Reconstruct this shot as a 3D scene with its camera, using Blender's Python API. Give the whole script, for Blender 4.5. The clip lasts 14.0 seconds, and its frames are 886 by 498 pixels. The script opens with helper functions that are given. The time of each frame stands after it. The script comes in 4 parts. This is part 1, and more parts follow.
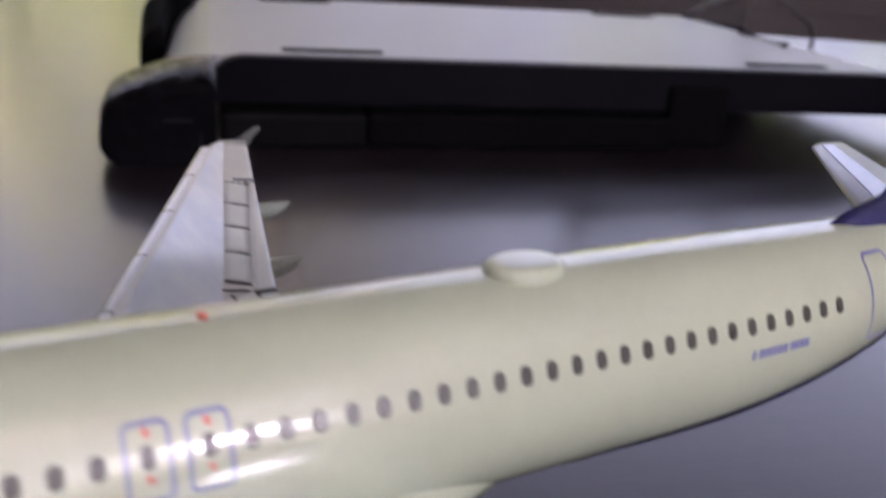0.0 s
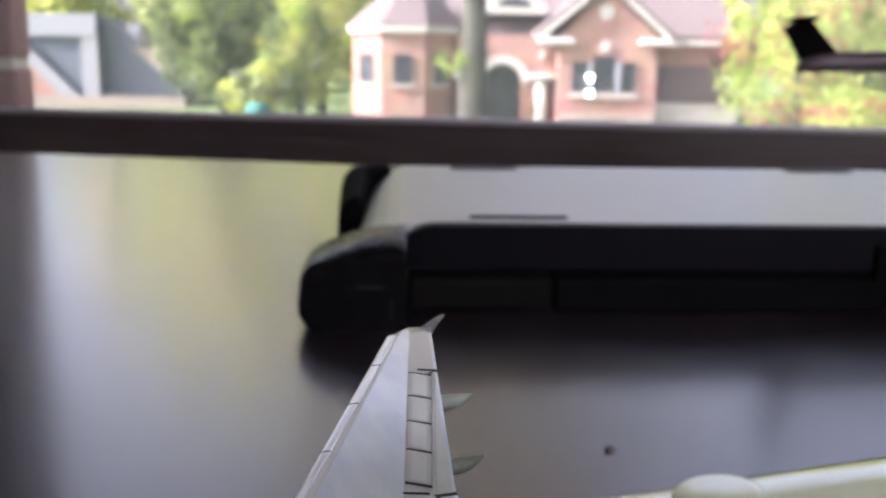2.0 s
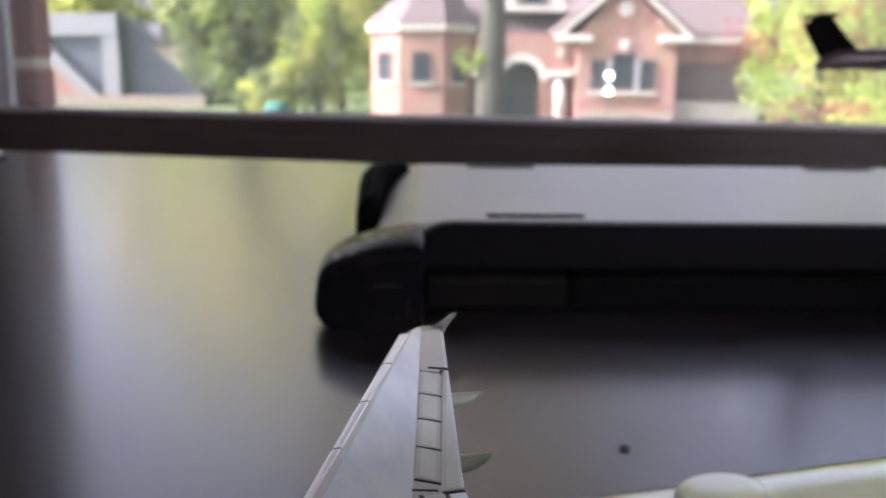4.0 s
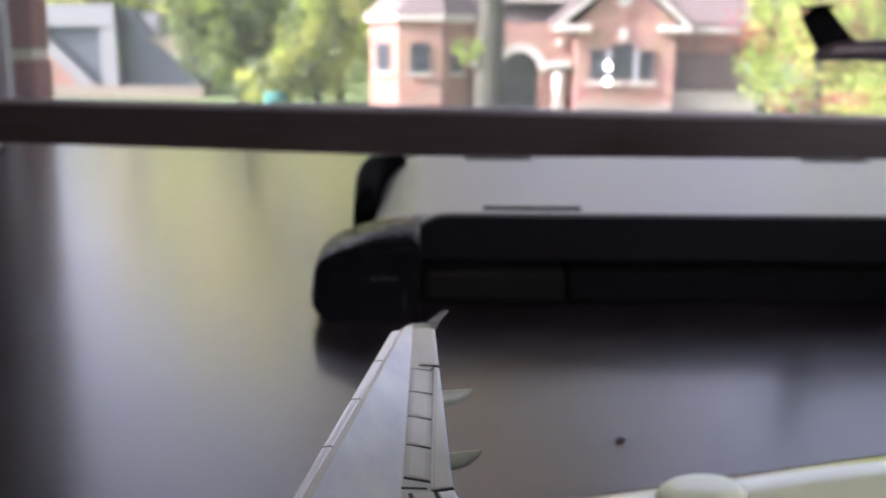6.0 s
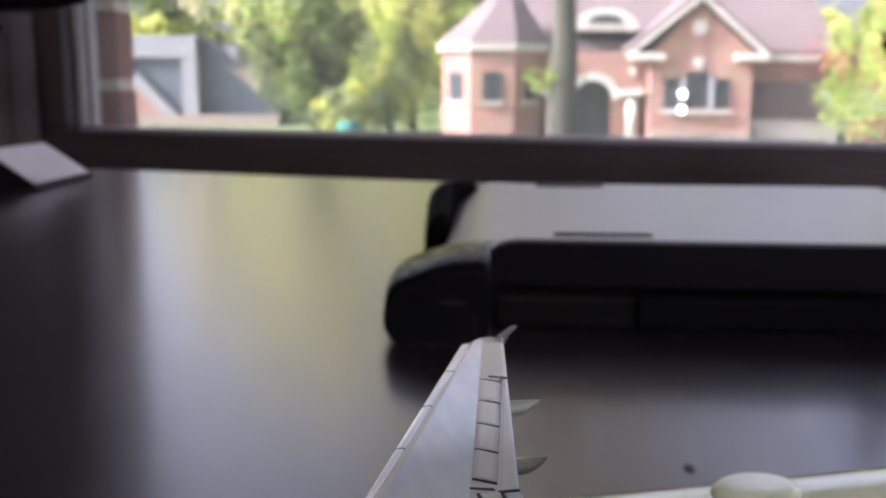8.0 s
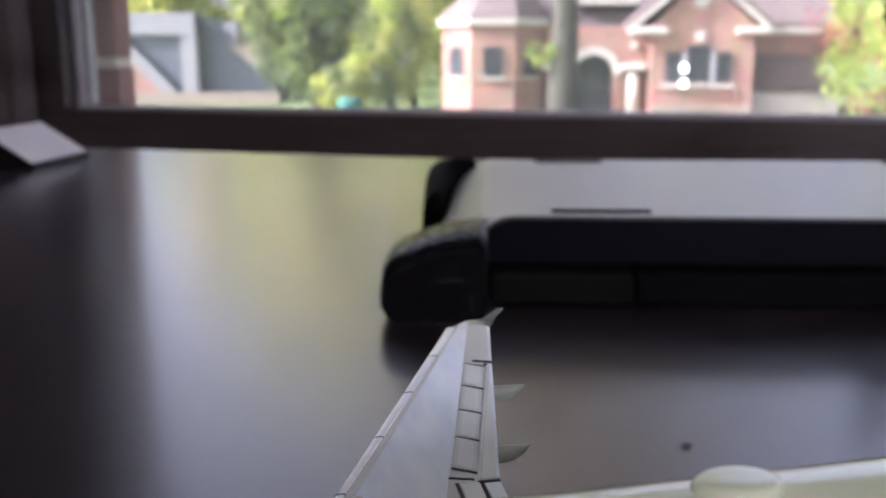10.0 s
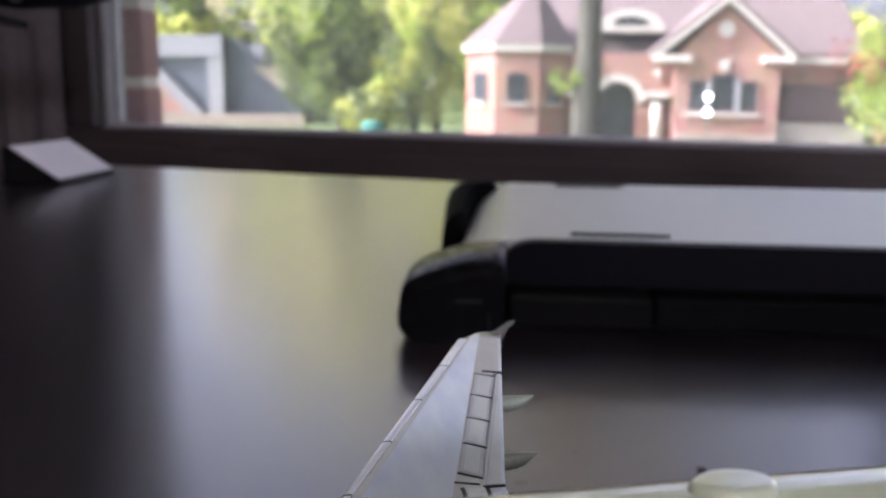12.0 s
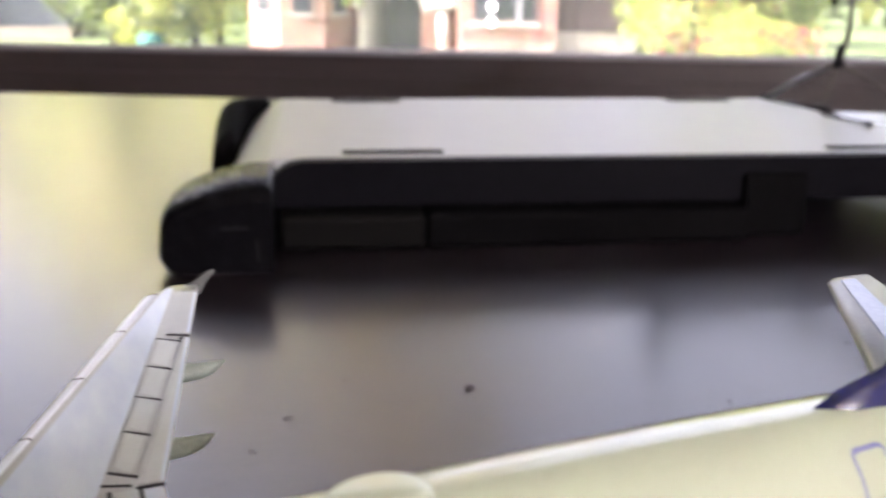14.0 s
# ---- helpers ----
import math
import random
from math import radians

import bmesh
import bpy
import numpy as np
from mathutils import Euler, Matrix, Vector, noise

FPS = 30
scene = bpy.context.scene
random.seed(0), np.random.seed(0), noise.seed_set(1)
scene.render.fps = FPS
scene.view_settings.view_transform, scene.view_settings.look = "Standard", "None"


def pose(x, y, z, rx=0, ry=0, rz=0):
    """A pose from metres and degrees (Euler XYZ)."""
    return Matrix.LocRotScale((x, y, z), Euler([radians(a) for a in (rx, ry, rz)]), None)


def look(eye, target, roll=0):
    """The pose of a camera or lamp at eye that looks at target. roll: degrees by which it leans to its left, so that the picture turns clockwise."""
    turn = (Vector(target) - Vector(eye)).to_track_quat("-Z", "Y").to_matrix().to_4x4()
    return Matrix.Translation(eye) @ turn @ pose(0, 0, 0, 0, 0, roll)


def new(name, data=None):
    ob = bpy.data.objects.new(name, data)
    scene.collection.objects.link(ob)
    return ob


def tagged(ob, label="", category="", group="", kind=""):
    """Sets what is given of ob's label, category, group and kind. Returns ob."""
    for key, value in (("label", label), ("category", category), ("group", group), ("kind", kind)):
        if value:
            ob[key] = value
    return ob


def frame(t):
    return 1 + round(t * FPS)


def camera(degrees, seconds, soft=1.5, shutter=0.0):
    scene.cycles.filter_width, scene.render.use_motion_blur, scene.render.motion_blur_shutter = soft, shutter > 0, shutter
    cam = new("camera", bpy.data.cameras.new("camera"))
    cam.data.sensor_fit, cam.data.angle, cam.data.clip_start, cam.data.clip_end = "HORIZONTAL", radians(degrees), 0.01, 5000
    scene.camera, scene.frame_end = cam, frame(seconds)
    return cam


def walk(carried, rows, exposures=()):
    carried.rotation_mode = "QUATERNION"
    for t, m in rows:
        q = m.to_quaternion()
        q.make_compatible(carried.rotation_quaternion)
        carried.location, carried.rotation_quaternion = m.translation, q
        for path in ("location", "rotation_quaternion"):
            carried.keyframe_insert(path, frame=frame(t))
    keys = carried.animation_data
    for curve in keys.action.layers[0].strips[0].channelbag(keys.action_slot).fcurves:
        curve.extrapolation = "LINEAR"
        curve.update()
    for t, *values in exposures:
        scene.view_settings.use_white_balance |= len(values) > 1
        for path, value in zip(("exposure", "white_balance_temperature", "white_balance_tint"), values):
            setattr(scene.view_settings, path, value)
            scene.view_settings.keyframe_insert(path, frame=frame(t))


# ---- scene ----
cam = camera(51.2, 14.0, soft=1.75, shutter=0.3)
cam.data.dof.use_dof = True
cam.data.dof.focus_distance = 0.125
cam.data.dof.aperture_fstop = 33

# seconds, place, yaw to the left, pitch up, roll
PATH = [
    (0.0, -0.0448, 0.0084, 0.1520, -14.56, -20.35, 4.11),
    (0.2, -0.0549, 0.0034, 0.1609, -14.90, -18.70, 3.40),
    (0.4, -0.0612, -0.0011, 0.1655, -13.04, -16.65, 0.43),
    (0.5, -0.0579, 0.0001, 0.1638, -12.24, -16.99, 0.29),
    (0.8, -0.0490, 0.0100, 0.1613, -8.51, -14.26, 0.03),
    (1.0, -0.0467, 0.0135, 0.1596, -7.22, -11.46, 0.44),
    (1.2, -0.0456, 0.0096, 0.1589, -5.57, -10.63, 1.97),
    (1.5, -0.0427, 0.0081, 0.1580, -3.53, -10.34, 2.67),
    (2.0, -0.0440, 0.0113, 0.1568, -2.22, -11.20, 0.80),
    (2.5, -0.0457, 0.0072, 0.1570, -1.30, -10.87, 0.87),
    (5.0, -0.0413, 0.0119, 0.1572, -0.99, -11.61, 0.52),
    (5.5, -0.0414, 0.0117, 0.1574, -1.06, -11.66, 0.80),
    (6.0, -0.0416, 0.0095, 0.1586, -1.13, -11.90, 0.54),
    (6.5, -0.0420, 0.0079, 0.1564, 0.70, -11.60, 0.35),
    (7.0, -0.0414, 0.0034, 0.1571, 3.69, -10.17, 0.37),
    (9.5, -0.0418, 0.0022, 0.1582, 2.61, -10.65, 0.29),
    (10.0, -0.0386, 0.0070, 0.1580, 3.42, -11.66, -0.11),
    (10.5, -0.0384, 0.0042, 0.1583, 3.67, -10.93, 0.35),
    (11.0, -0.0370, 0.0041, 0.1565, 5.66, -10.07, 0.81),
    (11.5, -0.0367, 0.0053, 0.1553, 4.85, -9.30, 0.87),
    (12.0, -0.0371, 0.0045, 0.1563, 4.73, -10.17, 0.74),
    (12.5, -0.0363, 0.0083, 0.1559, 4.51, -10.92, 0.69),
    (13.0, -0.0356, 0.0101, 0.1562, 3.69, -11.19, 0.42),
    (13.4, -0.0305, 0.0168, 0.1555, 0.06, -12.42, 0.29),
    (13.5, -0.0285, 0.0213, 0.1538, -1.15, -12.73, 0.66),
    (13.8, -0.0254, 0.0233, 0.1562, -5.66, -14.22, 0.19),
    (14.0, -0.0215, 0.0237, 0.1565, -8.21, -15.31, 0.79),
]


def aim(x, y, z, yaw, pitch, roll):
    return pose(x, y, z, 0, 0, yaw) @ pose(0, 0, 0, 90 + pitch) @ pose(0, 0, 0, 0, 0, roll)


walk(cam, [(r[0], aim(*r[1:])) for r in PATH], [
    (0.0, 1.85, 5850, 36), (0.2, 2.15, 6050, 36), (0.5, 2.46, 6320, 36), (1.0, 2.54, 6200, 28), (1.8, 1.94, 5800, 27), (5.0, 1.74, 5800, 28), (5.6, 1.74, 5800, 28), (6.5, 1.88, 5800, 28), (7.0, 1.83, 5780, 28),
    (9.5, 1.6, 5800, 30), (10.0, 1.72, 5720, 28), (11.0, 1.68, 5700, 28), (13.0, 1.73, 5700, 28), (13.5, 2.03, 5950, 27), (14.0, 2.57, 6230, 27)])

# ---- light ----
world = bpy.data.worlds.new("sky")
scene.world = world
world.use_nodes = True
wn = world.node_tree
sky = wn.nodes.new("ShaderNodeTexSky")
sky.sky_type = "NISHITA"
sky.sun_disc = False
sky.air_density, sky.dust_density, sky.ozone_density = 0.6, 8.0, 0.3
sky.sun_elevation = radians(34)
sky.sun_rotation = radians(259)
haze = wn.nodes.new("ShaderNodeHueSaturation")      # a hazy, whitish sky
haze.inputs["Saturation"].default_value, haze.inputs["Value"].default_value = 0.36, 1.45
wn.links.new(sky.outputs[0], haze.inputs["Color"])
wn.links.new(haze.outputs[0], wn.nodes["Background"].inputs[0])
wn.nodes["Background"].inputs[1].default_value = 0.15
sun = new("sun", bpy.data.lights.new("sun", "SUN"))
sun.data.energy, sun.data.angle, sun.data.color = 4.2, radians(0.5), (1.0, 0.92, 0.80)
# from the left and behind the viewer's own house
sun.matrix_world = look((-35, -7, 24), (0, 0, 0))

# ---- materials ----


def node_material(name, build):
    m = bpy.data.materials.new(name)
    m.use_nodes = True
    build(m.node_tree, m.node_tree.nodes["Principled BSDF"])
    return m


def surface(name, low, high, scale=30.0, rough=0.5, metal=0.0, bump=0.05, stretch=(1, 1, 1), coat=0.0, spread=0.12, fine=8.0, spec=0.5, coat_rough=0.08, mm=False, coat_ior=1.5):
    """Two noises, a coarse and a fine one, mix two tones; the fine one also gives relief and uneven gloss."""
    def build(t, bsdf):
        n = t.nodes.new
        link = t.links.new
        co = n("ShaderNodeTexCoord")
        mp = n("ShaderNodeMapping")
        mp.inputs["Scale"].default_value = [s * (0.001 if mm else 1) for s in stretch]
        link(co.outputs["Object"], mp.inputs["Vector"])
        a = n("ShaderNodeTexNoise")
        a.inputs["Scale"].default_value, a.inputs["Detail"].default_value = scale, 5
        b = n("ShaderNodeTexNoise")
        b.inputs["Scale"].default_value, b.inputs["Detail"].default_value = scale * fine, 6
        link(mp.outputs[0], a.inputs["Vector"])
        link(mp.outputs[0], b.inputs["Vector"])
        mix = n("ShaderNodeMath")
        mix.operation = "MULTIPLY_ADD"
        mix.inputs[1].default_value = 0.45
        add = n("ShaderNodeMath")
        add.operation = "MULTIPLY"
        add.inputs[1].default_value = 0.55
        link(a.outputs["Fac"], add.inputs[0])
        link(b.outputs["Fac"], mix.inputs[0])
        link(add.outputs[0], mix.inputs[2])
        ramp = n("ShaderNodeValToRGB")
        ramp.color_ramp.elements[0].position, ramp.color_ramp.elements[0].color = 0.32, (*low, 1)
        ramp.color_ramp.elements[1].position, ramp.color_ramp.elements[1].color = 0.68, (*high, 1)
        link(mix.outputs[0], ramp.inputs[0])
        link(ramp.outputs[0], bsdf.inputs["Base Color"])
        rr = n("ShaderNodeMapRange")
        rr.inputs["To Min"].default_value, rr.inputs["To Max"].default_value = max(0.02, rough - spread), min(1, rough + spread)
        link(mix.outputs[0], rr.inputs["Value"])
        link(rr.outputs[0], bsdf.inputs["Roughness"])
        bsdf.inputs["Metallic"].default_value = metal
        bsdf.inputs["Coat Weight"].default_value = coat
        bsdf.inputs["Coat Roughness"].default_value = coat_rough
        bsdf.inputs["Coat IOR"].default_value = coat_ior
        bsdf.inputs["Specular IOR Level"].default_value = spec
        if bump:
            bp = n("ShaderNodeBump")
            bp.inputs["Strength"].default_value, bp.inputs["Distance"].default_value = bump, 0.2 / scale
            link(b.outputs["Fac"], bp.inputs["Height"])
            link(bp.outputs[0], bsdf.inputs["Normal"])
    return node_material(name, build)


def brickwork(name, one, two, mortar, width, height, gap, rough=0.85):
    def build(t, bsdf):
        n = t.nodes.new
        link = t.links.new
        co = n("ShaderNodeTexCoord")
        sep, com = n("ShaderNodeSeparateXYZ"), n("ShaderNodeCombineXYZ")
        link(co.outputs["Object"], sep.inputs[0])
        s = n("ShaderNodeMath")
        link(sep.outputs[0], s.inputs[0])
        link(sep.outputs[1], s.inputs[1])
        link(s.outputs[0], com.inputs[0])
        link(sep.outputs[2], com.inputs[1])
        br = n("ShaderNodeTexBrick")
        br.inputs["Color1"].default_value, br.inputs["Color2"].default_value, br.inputs["Mortar"].default_value = (*one, 1), (*two, 1), (*mortar, 1)
        br.inputs["Scale"].default_value = 1.0
        br.inputs["Brick Width"].default_value, br.inputs["Row Height"].default_value, br.inputs["Mortar Size"].default_value = width, height, gap
        link(com.outputs[0], br.inputs["Vector"])
        no = n("ShaderNodeTexNoise")
        no.inputs["Scale"].default_value = 1.3
        no.inputs["Detail"].default_value = 6
        link(co.outputs["Object"], no.inputs["Vector"])
        mx = n("ShaderNodeMixRGB")
        mx.blend_type = "MULTIPLY"
        mx.inputs[0].default_value = 0.5
        link(br.outputs["Color"], mx.inputs[1])
        link(no.outputs["Color"], mx.inputs[2])
        hs = n("ShaderNodeHueSaturation")
        hs.inputs["Value"].default_value = 1.35
        link(mx.outputs[0], hs.inputs["Color"])
        link(hs.outputs[0], bsdf.inputs["Base Color"])
        bsdf.inputs["Roughness"].default_value = rough
        bp = n("ShaderNodeBump")
        bp.inputs["Strength"].default_value, bp.inputs["Distance"].default_value = 0.5, 0.01
        link(br.outputs["Fac"], bp.inputs["Height"])
        bp.invert = True
        link(bp.outputs[0], bsdf.inputs["Normal"])
    return node_material(name, build)


def leafy(name, dark, light):
    """Leaves that differ one from another."""
    def build(t, bsdf):
        n = t.nodes.new
        geo = n("ShaderNodeNewGeometry")
        ramp = n("ShaderNodeValToRGB")
        ramp.color_ramp.elements[0].color, ramp.color_ramp.elements[1].color = (*dark, 1), (*light, 1)
        t.links.new(geo.outputs["Random Per Island"], ramp.inputs[0])
        t.links.new(ramp.outputs[0], bsdf.inputs["Base Color"])
        bsdf.inputs["Roughness"].default_value = 0.55
        tr = n("ShaderNodeBsdfTranslucent")
        t.links.new(ramp.outputs[0], tr.inputs["Color"])
        ms = n("ShaderNodeMixShader")
        ms.inputs[0].default_value = 0.5
        out = t.nodes["Material Output"]
        t.links.new(bsdf.outputs[0], ms.inputs[1])
        t.links.new(tr.outputs[0], ms.inputs[2])
        t.links.new(ms.outputs[0], out.inputs["Surface"])
    return node_material(name, build)


def glow(name, colour, strength):
    def build(t, bsdf):
        bsdf.inputs["Base Color"].default_value = (*colour, 1)
        bsdf.inputs["Emission Color"].default_value = (*colour, 1)
        bsdf.inputs["Emission Strength"].default_value = strength
    return node_material(name, build)


def glass_build(t, bsdf):
    bsdf.inputs["Transmission Weight"].default_value = 1.0
    bsdf.inputs["Roughness"].default_value = 0.0
    bsdf.inputs["IOR"].default_value = 1.45
    bsdf.inputs["Base Color"].default_value = (0.97, 0.99, 0.98, 1)
    # a veil of stray light, put into the glass as a translucent share
    dust = t.nodes.new("ShaderNodeBsdfTranslucent")
    dust.inputs["Color"].default_value = (0.9, 0.9, 0.9, 1)
    mix = t.nodes.new("ShaderNodeMixShader")
    mix.inputs[0].default_value = 0.05
    t.links.new(bsdf.outputs[0], mix.inputs[1])
    t.links.new(dust.outputs[0], mix.inputs[2])
    t.links.new(mix.outputs[0], t.nodes["Material Output"].inputs["Surface"])


WOOD_TABLE = surface("dark_veneer", (0.0125, 0.0092, 0.0125), (0.022, 0.0165, 0.0220), 14, 0.30, 0, 0.03, (1, 6, 1), spread=0.05, fine=10, coat=0.82, coat_rough=0.18, spec=0.3)
WHITE_PAINT = surface("model_white", (0.57, 0.66, 0.50), (0.60, 0.69, 0.53), 120, 0.22, 0, 0.0, coat=1.0, coat_rough=0.05, spread=0.04, mm=True, coat_ior=1.8)
WING_GREY = surface("wing_grey", (0.42, 0.47, 0.49), (0.48, 0.53, 0.55), 260, 0.32, 0, 0.0, coat=0.8, coat_rough=0.2, mm=True, spread=0.03)
# mottled blue and white paint the sky's patchy sheen into the skin
WING_LIGHT = surface("wing_skin", (0.56, 0.68, 0.88), (0.78, 0.90, 0.98), 70, 0.24, 0.0, 0.0, (1, 0.3, 1), coat=1.0, coat_rough=0.07, mm=True, spread=0.10, fine=6, coat_ior=1.6)
WING_SLAT = surface("slat_paint", (0.75, 0.82, 0.91), (0.80, 0.87, 0.96), 120, 0.24, 0.0, 0.0, coat=1.0, coat_rough=0.09, mm=True, spread=0.06)
WING_PANEL = surface("panel_paint", (0.50, 0.57, 0.58), (0.57, 0.64, 0.65), 260, 0.3, 0, 0.0, coat=1.0, coat_rough=0.16, mm=True, spread=0.03)
TAIL_GREY = surface("tail_grey", (0.23, 0.255, 0.26), (0.29, 0.315, 0.32), 260, 0.32, 0, 0.0, coat=0.6, coat_rough=0.2, mm=True, spread=0.03)
# the blue of mirrored sky is put into this strip's colour
TAIL_SKY_TINT = surface("tail_sky_tint", (0.34, 0.43, 0.66), (0.42, 0.52, 0.76), 200, 0.24, 0, 0.0, coat=0.8, coat_rough=0.1, mm=True, spread=0.04)
FENCE_GREY = surface("fence_grey", (0.11, 0.12, 0.12), (0.16, 0.175, 0.17), 300, 0.5, 0, 0.0, mm=True, spec=0.2)
FAIRING_GREY = surface("fairing_grey", (0.19, 0.23, 0.205), (0.27, 0.32, 0.285), 300, 0.4, 0, 0.0, mm=True)
SEAM = surface("seam_dark", (0.02, 0.02, 0.03), (0.05, 0.05, 0.06), 600, 0.6, mm=True)
WINDOW_DARK = surface("window_print", (0.045, 0.05, 0.04), (0.08, 0.085, 0.07), 600, 0.3, mm=True)
PANEL_LINE = surface("panel_line", (0.30, 0.33, 0.38), (0.39, 0.42, 0.47), 600, 0.5, mm=True)
BLUE_PRINT = surface("blue_print", (0.15, 0.17, 0.42), (0.22, 0.24, 0.5), 600, 0.35, mm=True)
NAVY = surface("navy_paint", (0.006, 0.008, 0.08), (0.012, 0.016, 0.14), 200, 0.2, coat=0.6, mm=True)
RED_PRINT = surface("red_print", (0.6, 0.12, 0.09), (0.7, 0.2, 0.15), 600, 0.4, mm=True)
BLACK_PLASTIC = surface("black_plastic", (0.0022, 0.0022, 0.0036), (0.005, 0.005, 0.007), 120, 0.38, 0, 0.03, spread=0.06, spec=0.17)
BLACK_GLOSS = surface("black_gloss_plastic", (0.003, 0.003, 0.004), (0.006, 0.006, 0.008), 120, 0.27, 0, 0.02, spread=0.05, spec=0.055)
LIP_BLACK = surface("lip_plastic", (0.0030, 0.0030, 0.0048), (0.0054, 0.0054, 0.0083), 120, 0.5, 0, 0.03, spread=0.06, spec=0.05)
BLACK_MATT = surface("black_matt_plastic", (0.0028, 0.0028, 0.0032), (0.0052, 0.0052, 0.0060), 120, 0.8, 0, 0.05, spread=0.06, spec=0.03)
BLACK_RECESS = surface("grey_black_plastic", (0.0029, 0.0029, 0.0030), (0.0048, 0.0048, 0.0050), 60, 0.65, 0, 0.03, spec=0.08)
TRAY_WHITE = surface("tray_white", (0.45, 0.485, 0.50), (0.53, 0.565, 0.58), 40, 0.36, 0, 0.02)
SLOT_GREY = surface("slot_rubber", (0.008, 0.008, 0.011), (0.02, 0.02, 0.025), 100, 0.6)
DARK_MODEL = surface("dark_model", (0.03, 0.02, 0.03), (0.07, 0.05, 0.06), 80, 0.4, coat=0.2)
STEM = surface("stand_stem", (0.035, 0.032, 0.026), (0.07, 0.064, 0.052), 90, 0.4, 0, 0.02)
STEEL = surface("stand_steel", (0.30, 0.30, 0.33), (0.45, 0.45, 0.48), 100, 0.3, 0.9)
FRAME_BROWN = surface("frame_brown", (0.034, 0.026, 0.029), (0.055, 0.043, 0.047), 18, 0.45, 0, 0.05, (0.3, 4, 4))
FRAME_GREY = surface("bead_grey", (0.30, 0.29, 0.32), (0.40, 0.39, 0.42), 30, 0.4)
CURTAIN = surface("curtain_cloth", (0.10, 0.087, 0.096), (0.15, 0.132, 0.142), 60, 0.9, 0, 0.2)
WALL_PAINT = surface("wall_paint", (0.50, 0.47, 0.42), (0.56, 0.53, 0.48), 6, 0.8, 0, 0.05)
CEILING_PAINT = surface("ceiling_paint", (0.72, 0.71, 0.68), (0.78, 0.77, 0.74), 6, 0.9, 0, 0.05)
FLOOR_WOOD = surface("floor_wood", (0.16, 0.09, 0.05), (0.26, 0.15, 0.09), 5, 0.45, 0, 0.05, (1, 8, 1))
CARD_LILAC = surface("card_paper", (0.74, 0.70, 0.78), (0.82, 0.78, 0.86), 30, 0.6, 0, 0.02)
CRUMB = surface("crumb", (0.05, 0.04, 0.045), (0.12, 0.10, 0.11), 400, 0.8, 0, 0.4)
BRICK_NEAR = surface("pier_brick", (0.115, 0.028, 0.028), (0.165, 0.045, 0.042), 25, 0.85, 0, 0.4)
MORTAR = surface("mortar", (0.34, 0.28, 0.24), (0.42, 0.36, 0.30), 40, 0.95, 0, 0.3)
BRICK_FAR = brickwork("house_brick", (0.270, 0.110, 0.069), (0.195, 0.076, 0.050), (0.32, 0.26, 0.21), 0.22, 0.075, 0.01)
STONE_TRIM = surface("stone_trim", (0.36, 0.34, 0.29), (0.46, 0.43, 0.37), 3, 0.8, 0, 0.1)
ROOF_MAUVE = surface("roof_shingle_mauve", (0.085, 0.064, 0.058), (0.135, 0.104, 0.096), 3, 0.9, 0, 0.3, (1, 1, 4))
ROOF_SLATE = surface("roof_shingle_slate", (0.07, 0.082, 0.098), (0.12, 0.135, 0.155), 3, 0.9, 0, 0.3, (1, 1, 4))
ROOF_DARK = surface("roof_shingle_dark", (0.050, 0.034, 0.032), (0.082, 0.058, 0.054), 3, 0.9, 0, 0.3, (1, 1, 4))
TAN_WALL = surface("tan_siding", (0.20, 0.165, 0.125), (0.27, 0.23, 0.18), 2, 0.85, 0, 0.1)
WHITE_TRIM = surface("white_trim", (0.185, 0.19, 0.195), (0.235, 0.24, 0.245), 3, 0.6, 0, 0.05)
PANE_DARK = surface("house_pane", (0.02, 0.025, 0.028), (0.05, 0.055, 0.06), 1.5, 0.08, 0, 0.0)
DOOR_DARK = surface("garage_paint", (0.06, 0.055, 0.06), (0.10, 0.095, 0.10), 2, 0.6)
BARK = surface("bark", (0.020, 0.020, 0.011), (0.046, 0.046, 0.028), 4, 0.95, 0, 0.6, (1, 1, 0.2))
GRASS = surface("lawn", (0.05, 0.085, 0.02), (0.11, 0.16, 0.045), 1.5, 0.95, 0, 0.3)
DRIVE = surface("driveway", (0.30, 0.29, 0.27), (0.40, 0.38, 0.36), 2, 0.9, 0, 0.2)
LEAF_DARK = leafy("leaf_dark", (0.06, 0.09, 0.03), (0.17, 0.22, 0.08))
LEAF_MID = leafy("leaf_mid", (0.16, 0.235, 0.035), (0.38, 0.49, 0.09))
LEAF_YELLOW = leafy("leaf_yellow", (0.35, 0.40, 0.07), (0.64, 0.65, 0.18))
LEAF_PALE = leafy("leaf_pale", (0.46, 0.43, 0.25), (0.74, 0.68, 0.44))
LEAF_BUD = leafy("leaf_bud", (0.22, 0.17, 0.10), (0.45, 0.38, 0.22))
LEAF_RED = leafy("leaf_red", (0.28, 0.05, 0.06), (0.45, 0.10, 0.11))
GLASS = node_material("window_glass", glass_build)
BULB = glow("lamp_bulb", (1.0, 0.95, 0.87), 125.0)
BULB_WARM = glow("warm_bulb", (1.0, 0.75, 0.55), 28.0)
# glow of the two added glints before the house window
GLINT_GLOW = glow("glint_glow", (1.0, 0.97, 0.9), 4.0)
TEAL = surface("teal_plastic", (0.03, 0.11, 0.09), (0.05, 0.15, 0.125), 5, 0.85, spec=0.1)

